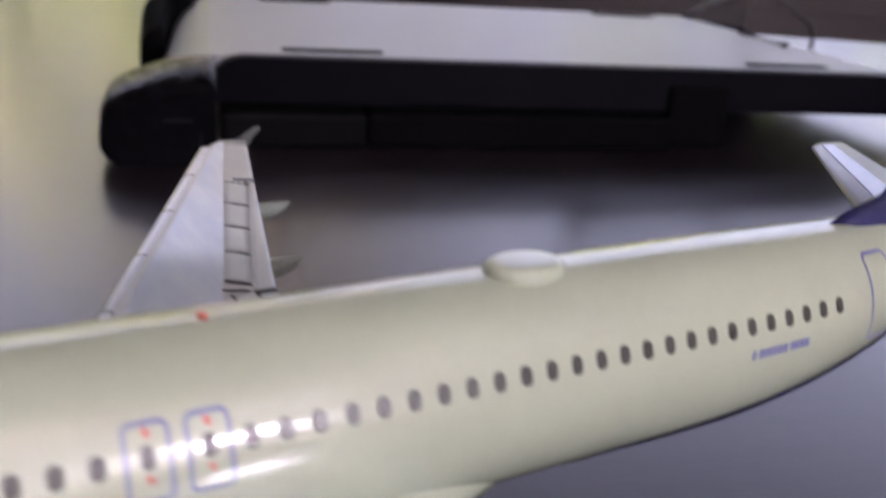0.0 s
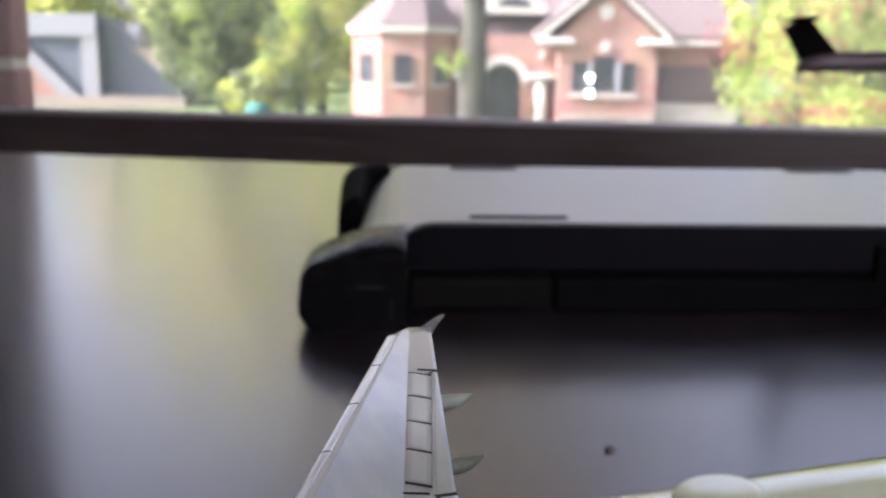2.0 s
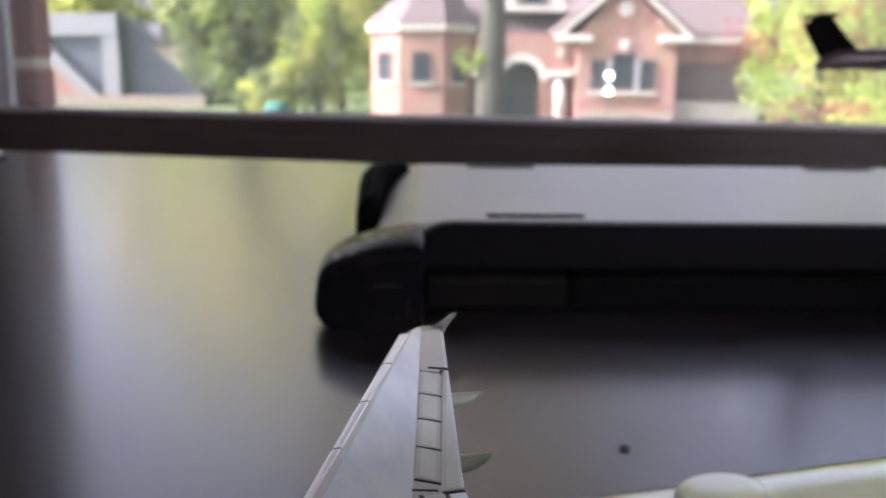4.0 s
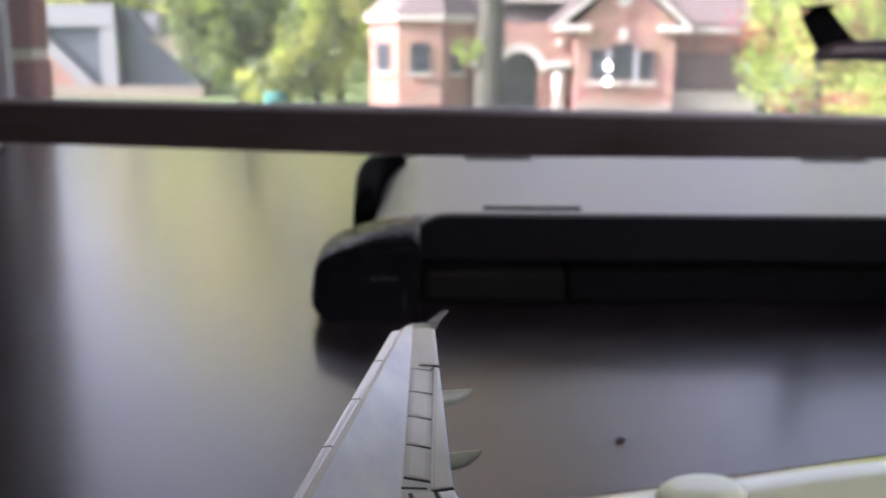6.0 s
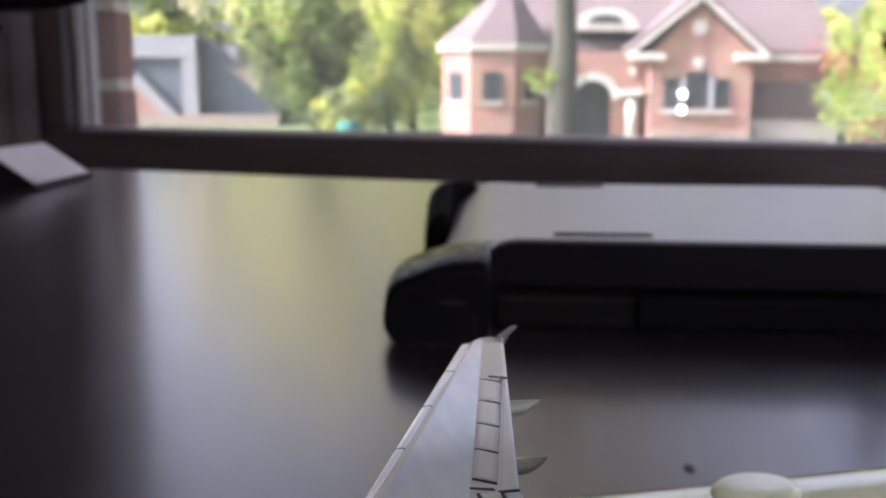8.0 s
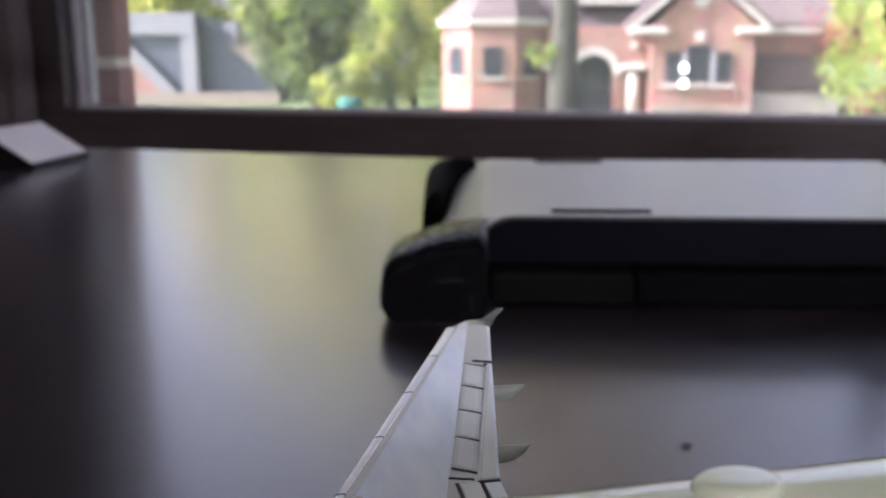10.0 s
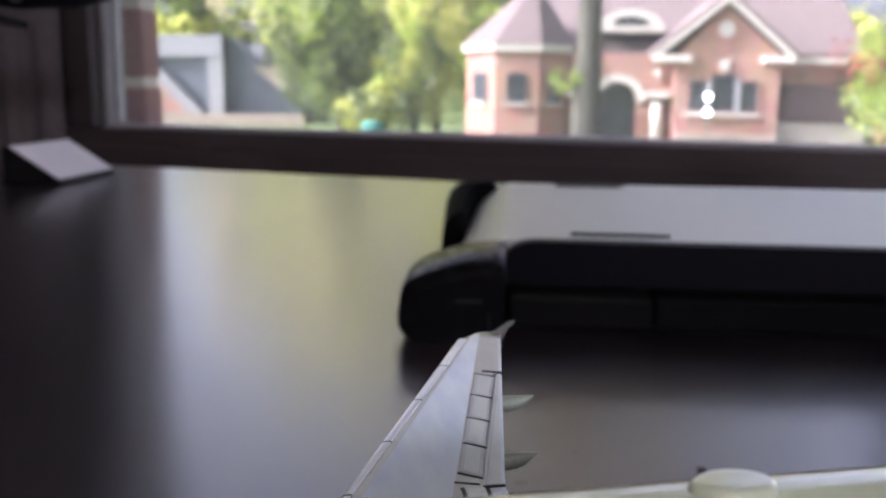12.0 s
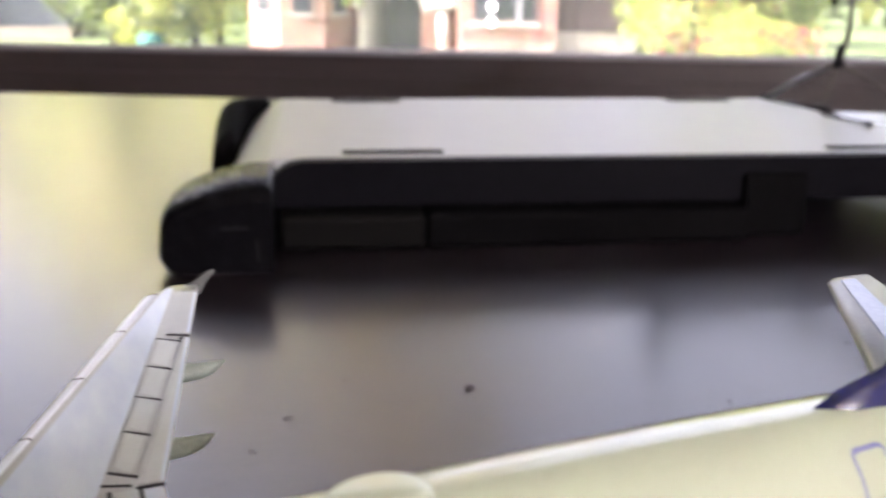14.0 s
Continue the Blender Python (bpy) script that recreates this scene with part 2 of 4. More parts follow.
# ---- shape helpers ----


def mesh_of(bm, name, material, smooth=False):
    bmesh.ops.recalc_face_normals(bm, faces=bm.faces)
    me = bpy.data.meshes.new(name)
    bm.to_mesh(me)
    bm.free()
    me.materials.append(material)
    if smooth:
        me.shade_smooth()
    return me


def thing(name, label, category, m=None, group="", kind=""):
    ob = new(name)
    if m is not None:
        ob.matrix_basis = m
    return tagged(ob, label, category, group, kind)


def part(name, bm, material, parent=None, label="", smooth=False, m=None):
    ob = new(name, mesh_of(bm, name, material, smooth))
    ob.parent = parent
    if m is not None:
        ob.matrix_basis = m
    return tagged(ob, label)


def box(x0, x1, y0, y1, z0, z1, bevel=0.0, bm=None, segments=2):
    own = bmesh.new()
    r = bmesh.ops.create_cube(own, size=1.0)
    bmesh.ops.scale(own, vec=(x1 - x0, y1 - y0, z1 - z0), verts=own.verts)
    bmesh.ops.translate(own, vec=((x0 + x1) / 2, (y0 + y1) / 2, (z0 + z1) / 2), verts=own.verts)
    if bevel:
        bmesh.ops.bevel(own, geom=own.edges[:], offset=bevel, segments=segments, affect="EDGES", profile=0.5)
    return merged(bm, own)


def merged(bm, own):
    if bm is None:
        return own
    me = bpy.data.meshes.new("tmp")
    own.to_mesh(me)
    own.free()
    bm.from_mesh(me)
    bpy.data.meshes.remove(me)
    return bm


def prism(points, axis, lo, hi, bevel=0.0, bm=None):
    """A polygon of 2D points swept along an axis: the points name the other two axes in order."""
    own = bmesh.new()

    def at(p, w):
        return {"x": (w, p[0], p[1]), "y": (p[0], w, p[1]), "z": (p[0], p[1], w)}[axis]
    a = [own.verts.new(at(p, lo)) for p in points]
    b = [own.verts.new(at(p, hi)) for p in points]
    own.faces.new(a)
    own.faces.new(b)
    k = len(points)
    for i in range(k):
        own.faces.new((a[i], a[(i + 1) % k], b[(i + 1) % k], b[i]))
    bmesh.ops.recalc_face_normals(own, faces=own.faces)
    if bevel:
        bmesh.ops.bevel(own, geom=own.edges[:], offset=bevel, segments=2, affect="EDGES", profile=0.5)
    return merged(bm, own)


def loft(rings, bm=None, caps=True, closed=True):
    own = bmesh.new()
    vs = [[own.verts.new(p) for p in r] for r in rings]
    for a, b in zip(vs, vs[1:]):
        k = len(a)
        for i in range(k if closed else k - 1):
            own.faces.new((a[i], a[(i + 1) % k], b[(i + 1) % k], b[i]))
    if caps:
        own.faces.new(vs[0])
        own.faces.new(vs[-1])
    return merged(bm, own)


def tube(points, radii, sides=10, bm=None):
    rings = []
    pts = [Vector(p) for p in points]
    for i, p in enumerate(pts):
        way = (pts[min(i + 1, len(pts) - 1)] - pts[max(i - 1, 0)]).normalized()
        side = way.orthogonal().normalized()
        if i:
            side = (last - way * last.dot(way)).normalized()
        last = side
        other = way.cross(side)
        r = radii[i] if isinstance(radii, (list, tuple)) else radii
        rings.append([p + (side * math.cos(a) + other * math.sin(a)) * r for a in (2 * math.pi * k / sides for k in range(sides))])
    return loft(rings, bm)

# ---- the room ----
# the window wall leans away from the table's long side
WALL = pose(0.0144, 1.978, -0.0553, 0, 0, -13)      # local x along the wall, y outwards, z up
GROUND = -2.40
SILL_H, GLASS_L, GLASS_R, HEAD = 0.1026, -1.066, 2.30, 1.45


def build_room():
    def slab(name, x0, x1, y0, y1, z0, z1, material, m=None):
        ob = part(name, box(x0, x1, y0, y1, z0, z1), material, m=m)
        return tagged(ob, kind="structure")
    plan = [(-2.9, -2.6), (3.2, -2.6), (3.2, 1.30), (-2.9, 2.71)]
    for name, z0, z1, material in (("floor", -0.80, -0.74, FLOOR_WOOD), ("ceiling", 1.74, 1.80, CEILING_PAINT), ("house_base", GROUND - 0.1, -0.81, BRICK_FAR)):
        tagged(part(name, prism(plan, "z", z0, z1), material), kind="structure")
    slab("wall_south", -2.9, 3.2, -2.6, -2.5, -0.74, 1.74, WALL_PAINT)
    slab("wall_west", -2.9, -2.8, -2.5, 2.64, -0.74, 1.74, WALL_PAINT)
    slab("wall_east", 3.1, 3.2, -2.5, 1.25, -0.74, 1.74, WALL_PAINT)
    bm = box(-2.98, GLASS_L - 0.16, 0.0, 0.16, -0.70, 1.79)
    box(GLASS_R + 0.16, 3.26, 0.0, 0.16, -0.70, 1.79, bm=bm)
    box(GLASS_L - 0.16, GLASS_R + 0.16, 0.0, 0.16, HEAD + 0.1, 1.79, bm=bm)
    box(GLASS_L - 0.16, GLASS_R + 0.16, 0.0, 0.16, -0.70, -0.20, bm=bm)
    tagged(part("wall_north", bm, WALL_PAINT, m=WALL), kind="structure")
    win = thing("window_1", "wide window in a dark brown frame", "window", WALL, kind="structure")
    L, R = GLASS_L, GLASS_R
    part("sill_rail", box(L - 0.175, R + 0.175, -0.016, 0.12, -0.20, SILL_H - 0.010, 0.005), FRAME_BROWN, win)
    part("rail_step", box(L - 0.175, R + 0.175, -0.024, -0.016, -0.20, 0.052, 0.003), FRAME_BROWN, win)
    part("rail_bead", box(L - 0.042, R + 0.042, 0.0, 0.06, SILL_H - 0.010, SILL_H, 0.003), FRAME_GREY, win, "grey glazing bead")
    part("head_rail", box(L - 0.175, R + 0.175, -0.016, 0.12, HEAD, HEAD + 0.11, 0.005), FRAME_BROWN, win)
    for x0, x1 in ((L - 0.175, L - 0.060), (R + 0.060, R + 0.175)):
        part("jamb", box(x0, x1, -0.018, 0.12, SILL_H - 0.010, HEAD, 0.005), FRAME_BROWN, win)
    for x0, x1 in ((L - 0.060, L - 0.042), (R + 0.042, R + 0.060)):
        part("jamb_bead", box(x0, x1, 0.022, 0.075, SILL_H, HEAD, 0.004), FRAME_GREY, win, "grey side bead")
    part("gasket", box(L - 0.042, L - 0.033, 0.045, 0.075, SILL_H, HEAD, 0.002), FRAME_GREY, win, "pale seal strip")
    pane = part("pane", box(L - 0.036, R + 0.045, 0.066, 0.070, SILL_H, HEAD), GLASS, win)
    pane.visible_shadow = False
    # pleated curtain beside the window
    rings = []
    for k in range(65):
        u = -2.06 + k * 0.0135
        rings.append((u, -0.05 + 0.018 * math.sin(k * 0.9) + 0.008 * math.sin(k * 2.3)))
    pts = rings + [(u, v - 0.006) for u, v in reversed(rings)]
    own = bmesh.new()
    lo = [own.verts.new((p[0], p[1], -0.6)) for p in pts]
    hi = [own.verts.new((p[0], p[1], 1.5)) for p in pts]
    for i in range(len(pts)):
        j = (i + 1) % len(pts)
        own.faces.new((lo[i], lo[j], hi[j], hi[i]))
    c = part("curtain", own, CURTAIN, m=WALL, smooth=True)
    tagged(c, "dark grey-brown pleated curtain beside the window", "curtain")
    # brick pier outside, one block a course
    pier = thing("brick_pier", "red-brown brick pier of the house wall outside the window", "pier", kind="structure")
    part("pier_core", box(-1.66, -1.094, 2.553, 2.66, -2.0, 3.0), MORTAR, pier)
    rnd = random.Random(4)
    z, k = 0.161 - 0.214 * 10, 0
    meshes = []
    for w in (0.36, 0.18):
        meshes.append(mesh_of(box(-w, 0, -0.06, 0.06, 0, 0.188, 0.012), "brick", BRICK_NEAR))
    while z < 2.8:
        x = -1.086
        first = k % 2
        for j in range(2):
            ob = new("brick", meshes[(first + j) % 2])
            ob.parent = pier
            ob.location = (x + rnd.uniform(-0.003, 0.003), 2.605 + rnd.uniform(-0.003, 0.003), z)
            x -= (0.36, 0.18)[(first + j) % 2] + 0.012
        z += 0.214
        k += 1
    return win


build_room()


def build_table():
    t = thing("desk", "dark brown wood-veneer desk with a satin gloss", "desk")
    bm = prism([(-1.75, -0.55), (1.9, -0.55), (1.9, 1.467 - 0.2309 * 1.9), (-1.75, 1.467 + 0.2309 * 1.75)], "z", -0.035, 0.0, 0.002)
    part("desktop", bm, WOOD_TABLE, t)
    for x, y in ((-1.65, -0.48), (1.8, -0.48), (-1.65, 1.6), (1.8, 0.9)):
        part("leg", box(x - 0.03, x + 0.03, y - 0.03, y + 0.03, -0.74, -0.035, 0.004), WOOD_TABLE, t)


build_table()


def build_floor_lamp():
    """A standing lamp behind the viewer: its glints lie on the model's side."""
    lamp = thing("floor_lamp", "dark standing lamp with two lit warm bulbs", "lamp", pose(1.15, -2.0, -0.74))
    part("base", tube([(0, 0, 0), (0, 0, 0.02), (0, 0, 0.035)], [0.15, 0.15, 0.03], 36), FRAME_BROWN, lamp, "", True)
    part("pole", tube([(0, 0, 0.03), (0, 0, 0.8), (0, 0, 1.72)], 0.011, 14), FRAME_BROWN, lamp, "", True)
    for x, z in ((-0.075, 1.53), (0.075, 1.60)):
        part("arm", tube([(0, 0, z - 0.10), (x * 0.6, 0, z - 0.09), (x, 0, z - 0.06)], 0.008, 10), FRAME_BROWN, lamp, "", True)
        part("socket", tube([(x, 0, z - 0.065), (x, 0, z - 0.04)], 0.02, 16), FRAME_BROWN, lamp)
        own = bmesh.new()
        bmesh.ops.create_uvsphere(own, u_segments=24, v_segments=16, radius=0.05)
        bmesh.ops.translate(own, vec=(x, 0, z), verts=own.verts)
        part("bulb", own, BULB, lamp, "lit warm white bulb", smooth=True)


build_floor_lamp()


def build_ceiling_lamp():
    lamp = thing("ceiling_lamp", "round ceiling lamp with one warm bulb", "lamp", pose(0.25, -1.15, 1.74))
    bm = bmesh.new()
    bmesh.ops.create_cone(bm, cap_ends=True, segments=40, radius1=0.12, radius2=0.12, depth=0.03)
    bmesh.ops.translate(bm, vec=(0, 0, -0.015), verts=bm.verts)
    bmesh.ops.bevel(bm, geom=bm.edges[:], offset=0.004, segments=2, affect="EDGES")
    part("base_plate", bm, FRAME_BROWN, lamp)
    part("socket", tube([(0, 0, -0.03), (0, 0, -0.08)], 0.022, 16), FRAME_BROWN, lamp)
    own = bmesh.new()
    bmesh.ops.create_uvsphere(own, u_segments=24, v_segments=16, radius=0.045)
    bmesh.ops.translate(own, vec=(0, 0, -0.12), verts=own.verts)
    part("bulb", own, BULB_WARM, lamp, "lit orange-warm bulb", smooth=True)


build_ceiling_lamp()

# ---- the model airliner ----
# local millimetres: x aft, y starboard, z up, from a point on the body's axis above the wing
AFT, OUT = Vector((0.9634, 0.2679, 0.0054)), Vector((-0.2679, 0.9629, 0.0322))
AFT.normalize()
OUT = (OUT - AFT * OUT.dot(AFT)).normalized()
UP = AFT.cross(OUT)
MODEL = Matrix.Translation((-0.0186, 0.0837, 0.1107)) @ Matrix((AFT, OUT, UP)).transposed().to_4x4() @ Matrix.Scale(0.001, 4)
BODY_R, BODY_H = 9.87, 10.35
NOSE, TAIL = -113.0, 75.0


def body_ring(x):
    """Half width, half height and height of the axis of the body at x."""
    if x < NOSE + 30:
        f = min(1.0, (NOSE + 30 - x) / 30.0)
        s = math.sqrt(max(0.0, 1 - f ** 2.2))
        return BODY_R * s, BODY_H * s, -2.6 * f ** 2
    if x > 18:
        f = min(1.0, (x - 18) / (TAIL - 18))
        s = 1 - 0.9 * f ** 2.2
        top = BODY_H - 0.9 * f ** 1.6
        return BODY_R * s, BODY_H * s, top - BODY_H * s
    return BODY_R, BODY_H, 0.0


def on_body(x, z, side=-1, lift=0.0):
    w, h, c = body_ring(x)
    s = max(-0.999, min(0.999, (z - c) / h))
    return Vector((x, side * (w * math.sqrt(1 - s * s) + lift), z))


def body_patch(outline, lift, bm=None, side=-1):
    """A thin sheet that lies on the body's side: a polygon of (x, z)."""
    own = bmesh.new()
    a = [own.verts.new(on_body(x, z, side, lift)) for x, z in outline]
    b = [own.verts.new(on_body(x, z, side, -0.25)) for x, z in outline]
    own.faces.new(a)
    k = len(a)
    for i in range(k):
        own.faces.new((a[i], a[(i + 1) % k], b[(i + 1) % k], b[i]))
    return merged(bm, own)


def rounded(x0, x1, z0, z1, r, n=5):
    pts = []
    for cx, cz, a0 in ((x1 - r, z1 - r, 0), (x0 + r, z1 - r, 90), (x0 + r, z0 + r, 180), (x1 - r, z0 + r, 270)):
        for k in range(n + 1):
            a = radians(a0 + 90 * k / n)
            pts.append((cx + r * math.cos(a), cz + r * math.sin(a)))
    return pts


def body_outline(x0, x1, z0, z1, r, width, lift, side=-1):
    """A rounded frame line printed on the body."""
    own = bmesh.new()
    o = rounded(x0, x1, z0, z1, r)
    i = rounded(x0 + width, x1 - width, z0 + width, z1 - width, max(0.1, r - width))
    # walk the straight runs in small steps so that the line follows the round side

    def fine(p):
        q = []
        for a, b in zip(p, p[1:] + p[:1]):
            m = max(1, int(math.dist(a, b) / 0.6))
            q += [(a[0] + (b[0] - a[0]) * k / m, a[1] + (b[1] - a[1]) * k / m) for k in range(m)]
        return q
    n = 72

    def even(p):
        p = fine(p)
        d = [0]
        for a, b in zip(p, p[1:] + p[:1]):
            d.append(d[-1] + math.dist(a, b))
        out, j = [], 0
        for k in range(n):
            t = d[-1] * k / n
            while d[j + 1] < t:
                j += 1
            a, b = p[j], p[(j + 1) % len(p)]
            f = (t - d[j]) / max(1e-6, d[j + 1] - d[j])
            out.append((a[0] + (b[0] - a[0]) * f, a[1] + (b[1] - a[1]) * f))
        return out
    va = [own.verts.new(on_body(x, z, side, lift)) for x, z in even(o)]
    vb = [own.verts.new(on_body(x, z, side, lift)) for x, z in even(i)]
    for k in range(n):
        own.faces.new((va[k], va[(k + 1) % n], vb[(k + 1) % n], vb[k]))
    return own


KINK = 35.4


def wing_z(y):
    return -8.26 + 0.072 * y


def le(y):
    return -48.49 + 0.4955 * y


def te(y):
    return -18.60 + 0.2375 * y if y > KINK else -10.19


def slat_in(y):
    return -47.80 + 0.509 * y


def skin_in(y):
    return -45.59 + 0.4873 * y


def spoil_in(y):
    return -26.95 + 0.2917 * y


def spoil_out(y):
    return -23.93 + 0.2979 * y


def ail_in(y):
    return -25.50 + 0.2895 * y


def wing_panel(y0, y1, fa, fb, lift, base=-0.3, ga=0.0, gb=0.0, bm=None, n=1, skew=0.0):
    """A thin raised panel on the wing's top between two chordwise lines; skew shifts the aft corners along the span."""
    own = bmesh.new()
    ys = [y0 + (y1 - y0) * k / n for k in range(n + 1)]
    top, bot = [], []
    for y in ys:
        w = y + skew
        top.append((own.verts.new((fa(y) + ga, y, wing_z(y) + lift)), own.verts.new((fb(w) - gb, w, wing_z(w) + lift))))
        bot.append((own.verts.new((fa(y) + ga, y, wing_z(y) + base)), own.verts.new((fb(w) - gb, w, wing_z(w) + base))))
    for k in range(n):
        own.faces.new((top[k][0], top[k][1], top[k + 1][1], top[k + 1][0]))
        own.faces.new((top[k][0], top[k + 1][0], bot[k + 1][0], bot[k][0]))
        own.faces.new((top[k][1], top[k + 1][1], bot[k + 1][1], bot[k][1]))
    own.faces.new((*top[0], bot[0][1], bot[0][0]))
    own.faces.new((*top[-1], bot[-1][1], bot[-1][0]))
    bmesh.ops.recalc_face_normals(own, faces=own.faces)
    ridge = [e for e in own.edges if all(v.co.z > wing_z(v.co.y) + lift - 0.01 for v in e.verts) and len(e.link_faces) == 2 and e.calc_face_angle(0) > 0.5]
    if lift > 0.05 and ridge:
        bmesh.ops.bevel(own, geom=ridge, offset=min(0.09, lift * 0.6), segments=2, affect="EDGES")
    return merged(bm, own)


def build_wing(model, mirror):
    """One wing with its slats, panels, flaps, fairings and tip fence."""
    s = -1.0 if mirror else 1.0
    M = Matrix.Diagonal((1, s, 1, 1))

    def fixed(name, bm, material, parent, label="", smooth=False):
        bmesh.ops.transform(bm, matrix=M, verts=bm.verts)
        return part(name, bm, material, parent, label, smooth)
    rings = []
    for k in range(29):
        y = 6 + (88.0 - 6) * k / 28
        a, b = le(y), te(y)
        if y > 85.2:
            f = (y - 85.2) / 2.8
            a += 2.6 * (1 - math.sqrt(max(0, 1 - f * f)))
        z, c = wing_z(y), b - a
        th = 0.085 * c + 0.2
        ring = []
        for u, v in ((0, 0.55), (0.015, 0.28), (0.05, 0.08), (0.12, 0.0), (0.5, 0.0), (0.85, 0.01), (1.0, 0.12)):
            ring.append((a + u * c, y, z - v * th))
        for u, v in ((1.0, 0.2), (0.8, 0.55), (0.5, 0.95), (0.25, 1.0), (0.08, 0.9), (0.02, 0.75)):
            ring.append((a + u * c, y, z - v * th))
        rings.append(ring)
    wing = fixed("wing", loft(rings), WING_GREY, model, "grey wing with paler panels", True)
    wing.data.polygons.foreach_set("use_smooth", [True] * len(wing.data.polygons))
    # leading-edge slats, parted by dark seams
    ys = (9, 22.5, 35.57, 48.63, 61.17, 73.49, 85.06)
    for a, b in zip(ys, ys[1:]):
        rr = []
        for y in (a + 0.02, (a + b) / 2, b - 0.02):
            x0, x1, z = le(y) - 0.10, slat_in(y), wing_z(y)
            w = x1 - x0
            rr.append([(x1, y, z - 0.2), (x1, y, z + 0.12), (x0 + 0.9 * w, y, z + 0.17), (x0 + 0.5 * w, y, z + 0.17), (x0 + 0.22 * w, y, z + 0.12), (x0 + 0.07 * w, y, z - 0.04), (x0, y, z - 0.32), (x0 + 0.06 * w, y, z - 0.75), (x0 + 0.6 * w, y, z - 1.0)])
        fixed("slat", loft(rr, caps=False), WING_SLAT, wing, "pale leading-edge slat", True)
    for y in ys[1:]:
        x0, x1, z = le(y) - 0.10, slat_in(y), wing_z(y)
        w = x1 - x0
        rr = [[(x1 + 0.05, v, z - 0.2), (x1 + 0.05, v, z + 0.15), (x0 + 0.9 * w, v, z + 0.20), (x0 + 0.5 * w, v, z + 0.20), (x0 + 0.2 * w, v, z + 0.15), (x0 + 0.04 * w, v, z - 0.02), (x0 - 0.04, v, z - 0.32), (x0 + 0.05 * w, v, z - 0.75), (x0 + 0.6 * w, v, z - 0.9)] for v in (y - 0.14, y + 0.14)]
        fixed("seam", loft(rr), SEAM, wing)
    fixed("wing_skin", wing_panel(8, 87.0, skin_in, spoil_in, 0.09, ga=0.0, gb=0.25, n=8), WING_LIGHT, wing, "pale blue-white wing skin")
    # spoilers with a raised rim, flap strip and aileron
    ys = (39.16, 46.98, 54.59, 62.16, 69.91)
    sk = -1.75
    for a, b in zip(ys, ys[1:]):
        fixed("spoiler", wing_panel(a + 0.2, b - 0.2, spoil_in, spoil_out, 0.15, ga=0.1, gb=0.1, skew=sk), WING_GREY, wing, "grey-green spoiler panel")
        fixed("spoiler_field", wing_panel(a + 0.5, b - 0.55, spoil_in, spoil_out, 0.19, ga=0.55, gb=0.5, skew=sk), WING_PANEL, wing)
    for y in ys:
        fixed("seam", wing_panel(y - 0.2, y + 0.14, spoil_in, spoil_out, 0.17, ga=-0.1, gb=-0.15, skew=sk), SEAM, wing)
    fixed("panel_line", wing_panel(39.2, 69.9, lambda y: spoil_in(y) - 0.02, lambda y: spoil_in(y) + 0.09, 0.165, n=4), PANEL_LINE, wing)
    fixed("panel_line", wing_panel(37.5, 68.1, lambda y: spoil_out(y) - 0.02, lambda y: spoil_out(y) + 0.12, 0.165, n=4), PANEL_LINE, wing)
    fixed("panel_line", wing_panel(KINK + 0.3, 68.4, lambda y: spoil_out(y) + 0.62, lambda y: spoil_out(y) + 0.70, 0.165, n=4), PANEL_LINE, wing)
    fixed("panel_line", wing_panel(85.3, 85.5, ail_in, te, 0.165, skew=-0.8), PANEL_LINE, wing)
    fixed("flap", wing_panel(KINK + 0.3, 69.2, spoil_out, te, 0.12, ga=0.3, gb=0.1, n=4), WING_PANEL, wing, "grey-green trailing flap")
    # pale strip paints the highlight along the flap's trailing edge
    fixed("flap_edge_highlight", wing_panel(KINK + 0.3, 69.0, lambda y: te(y) - 0.55, te, 0.17, ga=0.0, gb=0.05, n=4), WING_LIGHT, wing)
    fixed("aileron", wing_panel(71.0, 85.3, ail_in, te, 0.12, ga=0.1, gb=0.1, n=3, skew=-0.9), WING_GREY, wing, "grey aileron")
    fixed("aileron_edge", wing_panel(70.4, 84.4, lambda y: te(y) - 0.6, te, 0.16, ga=0.0, gb=0.05, n=3), WING_LIGHT, wing)
    fixed("seam", wing_panel(70.6, 70.85, ail_in, te, 0.16, ga=-0.1, skew=-1.0), SEAM, wing)
    fixed("seam", wing_panel(69.0, 69.2, lambda y: te(y) - 1.5, te, 0.16), SEAM, wing)
    fixed("seam", wing_panel(36.75, 37.05, lambda y: -16.6, lambda y: -13.4, 0.17, skew=-0.9), SEAM, wing)
    fixed("seam", wing_panel(KINK - 0.2, KINK + 0.1, lambda y: -13.1, te, 0.16), SEAM, wing)
    fixed("inner_spoiler", wing_panel(12, 35.2, lambda y: -15.4, lambda y: -12.9, 0.14, n=2), WING_PANEL, wing, "grey inner spoiler panel")
    fixed("inner_flap", wing_panel(10, 34.9, lambda y: -12.3, te, 0.12, gb=0.1), WING_LIGHT, wing, "pale inner flap")
    fixed("seam", wing_panel(24, 35.5, lambda y: -16.0, lambda y: -15.5, 0.15), SEAM, wing)
    fixed("seam", wing_panel(24, 35.0, lambda y: -12.85, lambda y: -12.4, 0.15), SEAM, wing)
    # flap-track fairings below the trailing edge
    for y, x_end in ((62.84, 1.44), (45.0, -3.13), (24.0, -3.6)):
        x0 = te(y) - 6.5
        rr = []
        for k in range(13):
            f = k / 12
            x = x0 + (x_end - x0) * f
            g = math.sin(math.pi * min(1, 0.06 + f * 0.94)) ** 0.7 if f < 0.55 else max(0.03, (1 - ((f - 0.55) / 0.45) ** 2.6)) ** 0.8
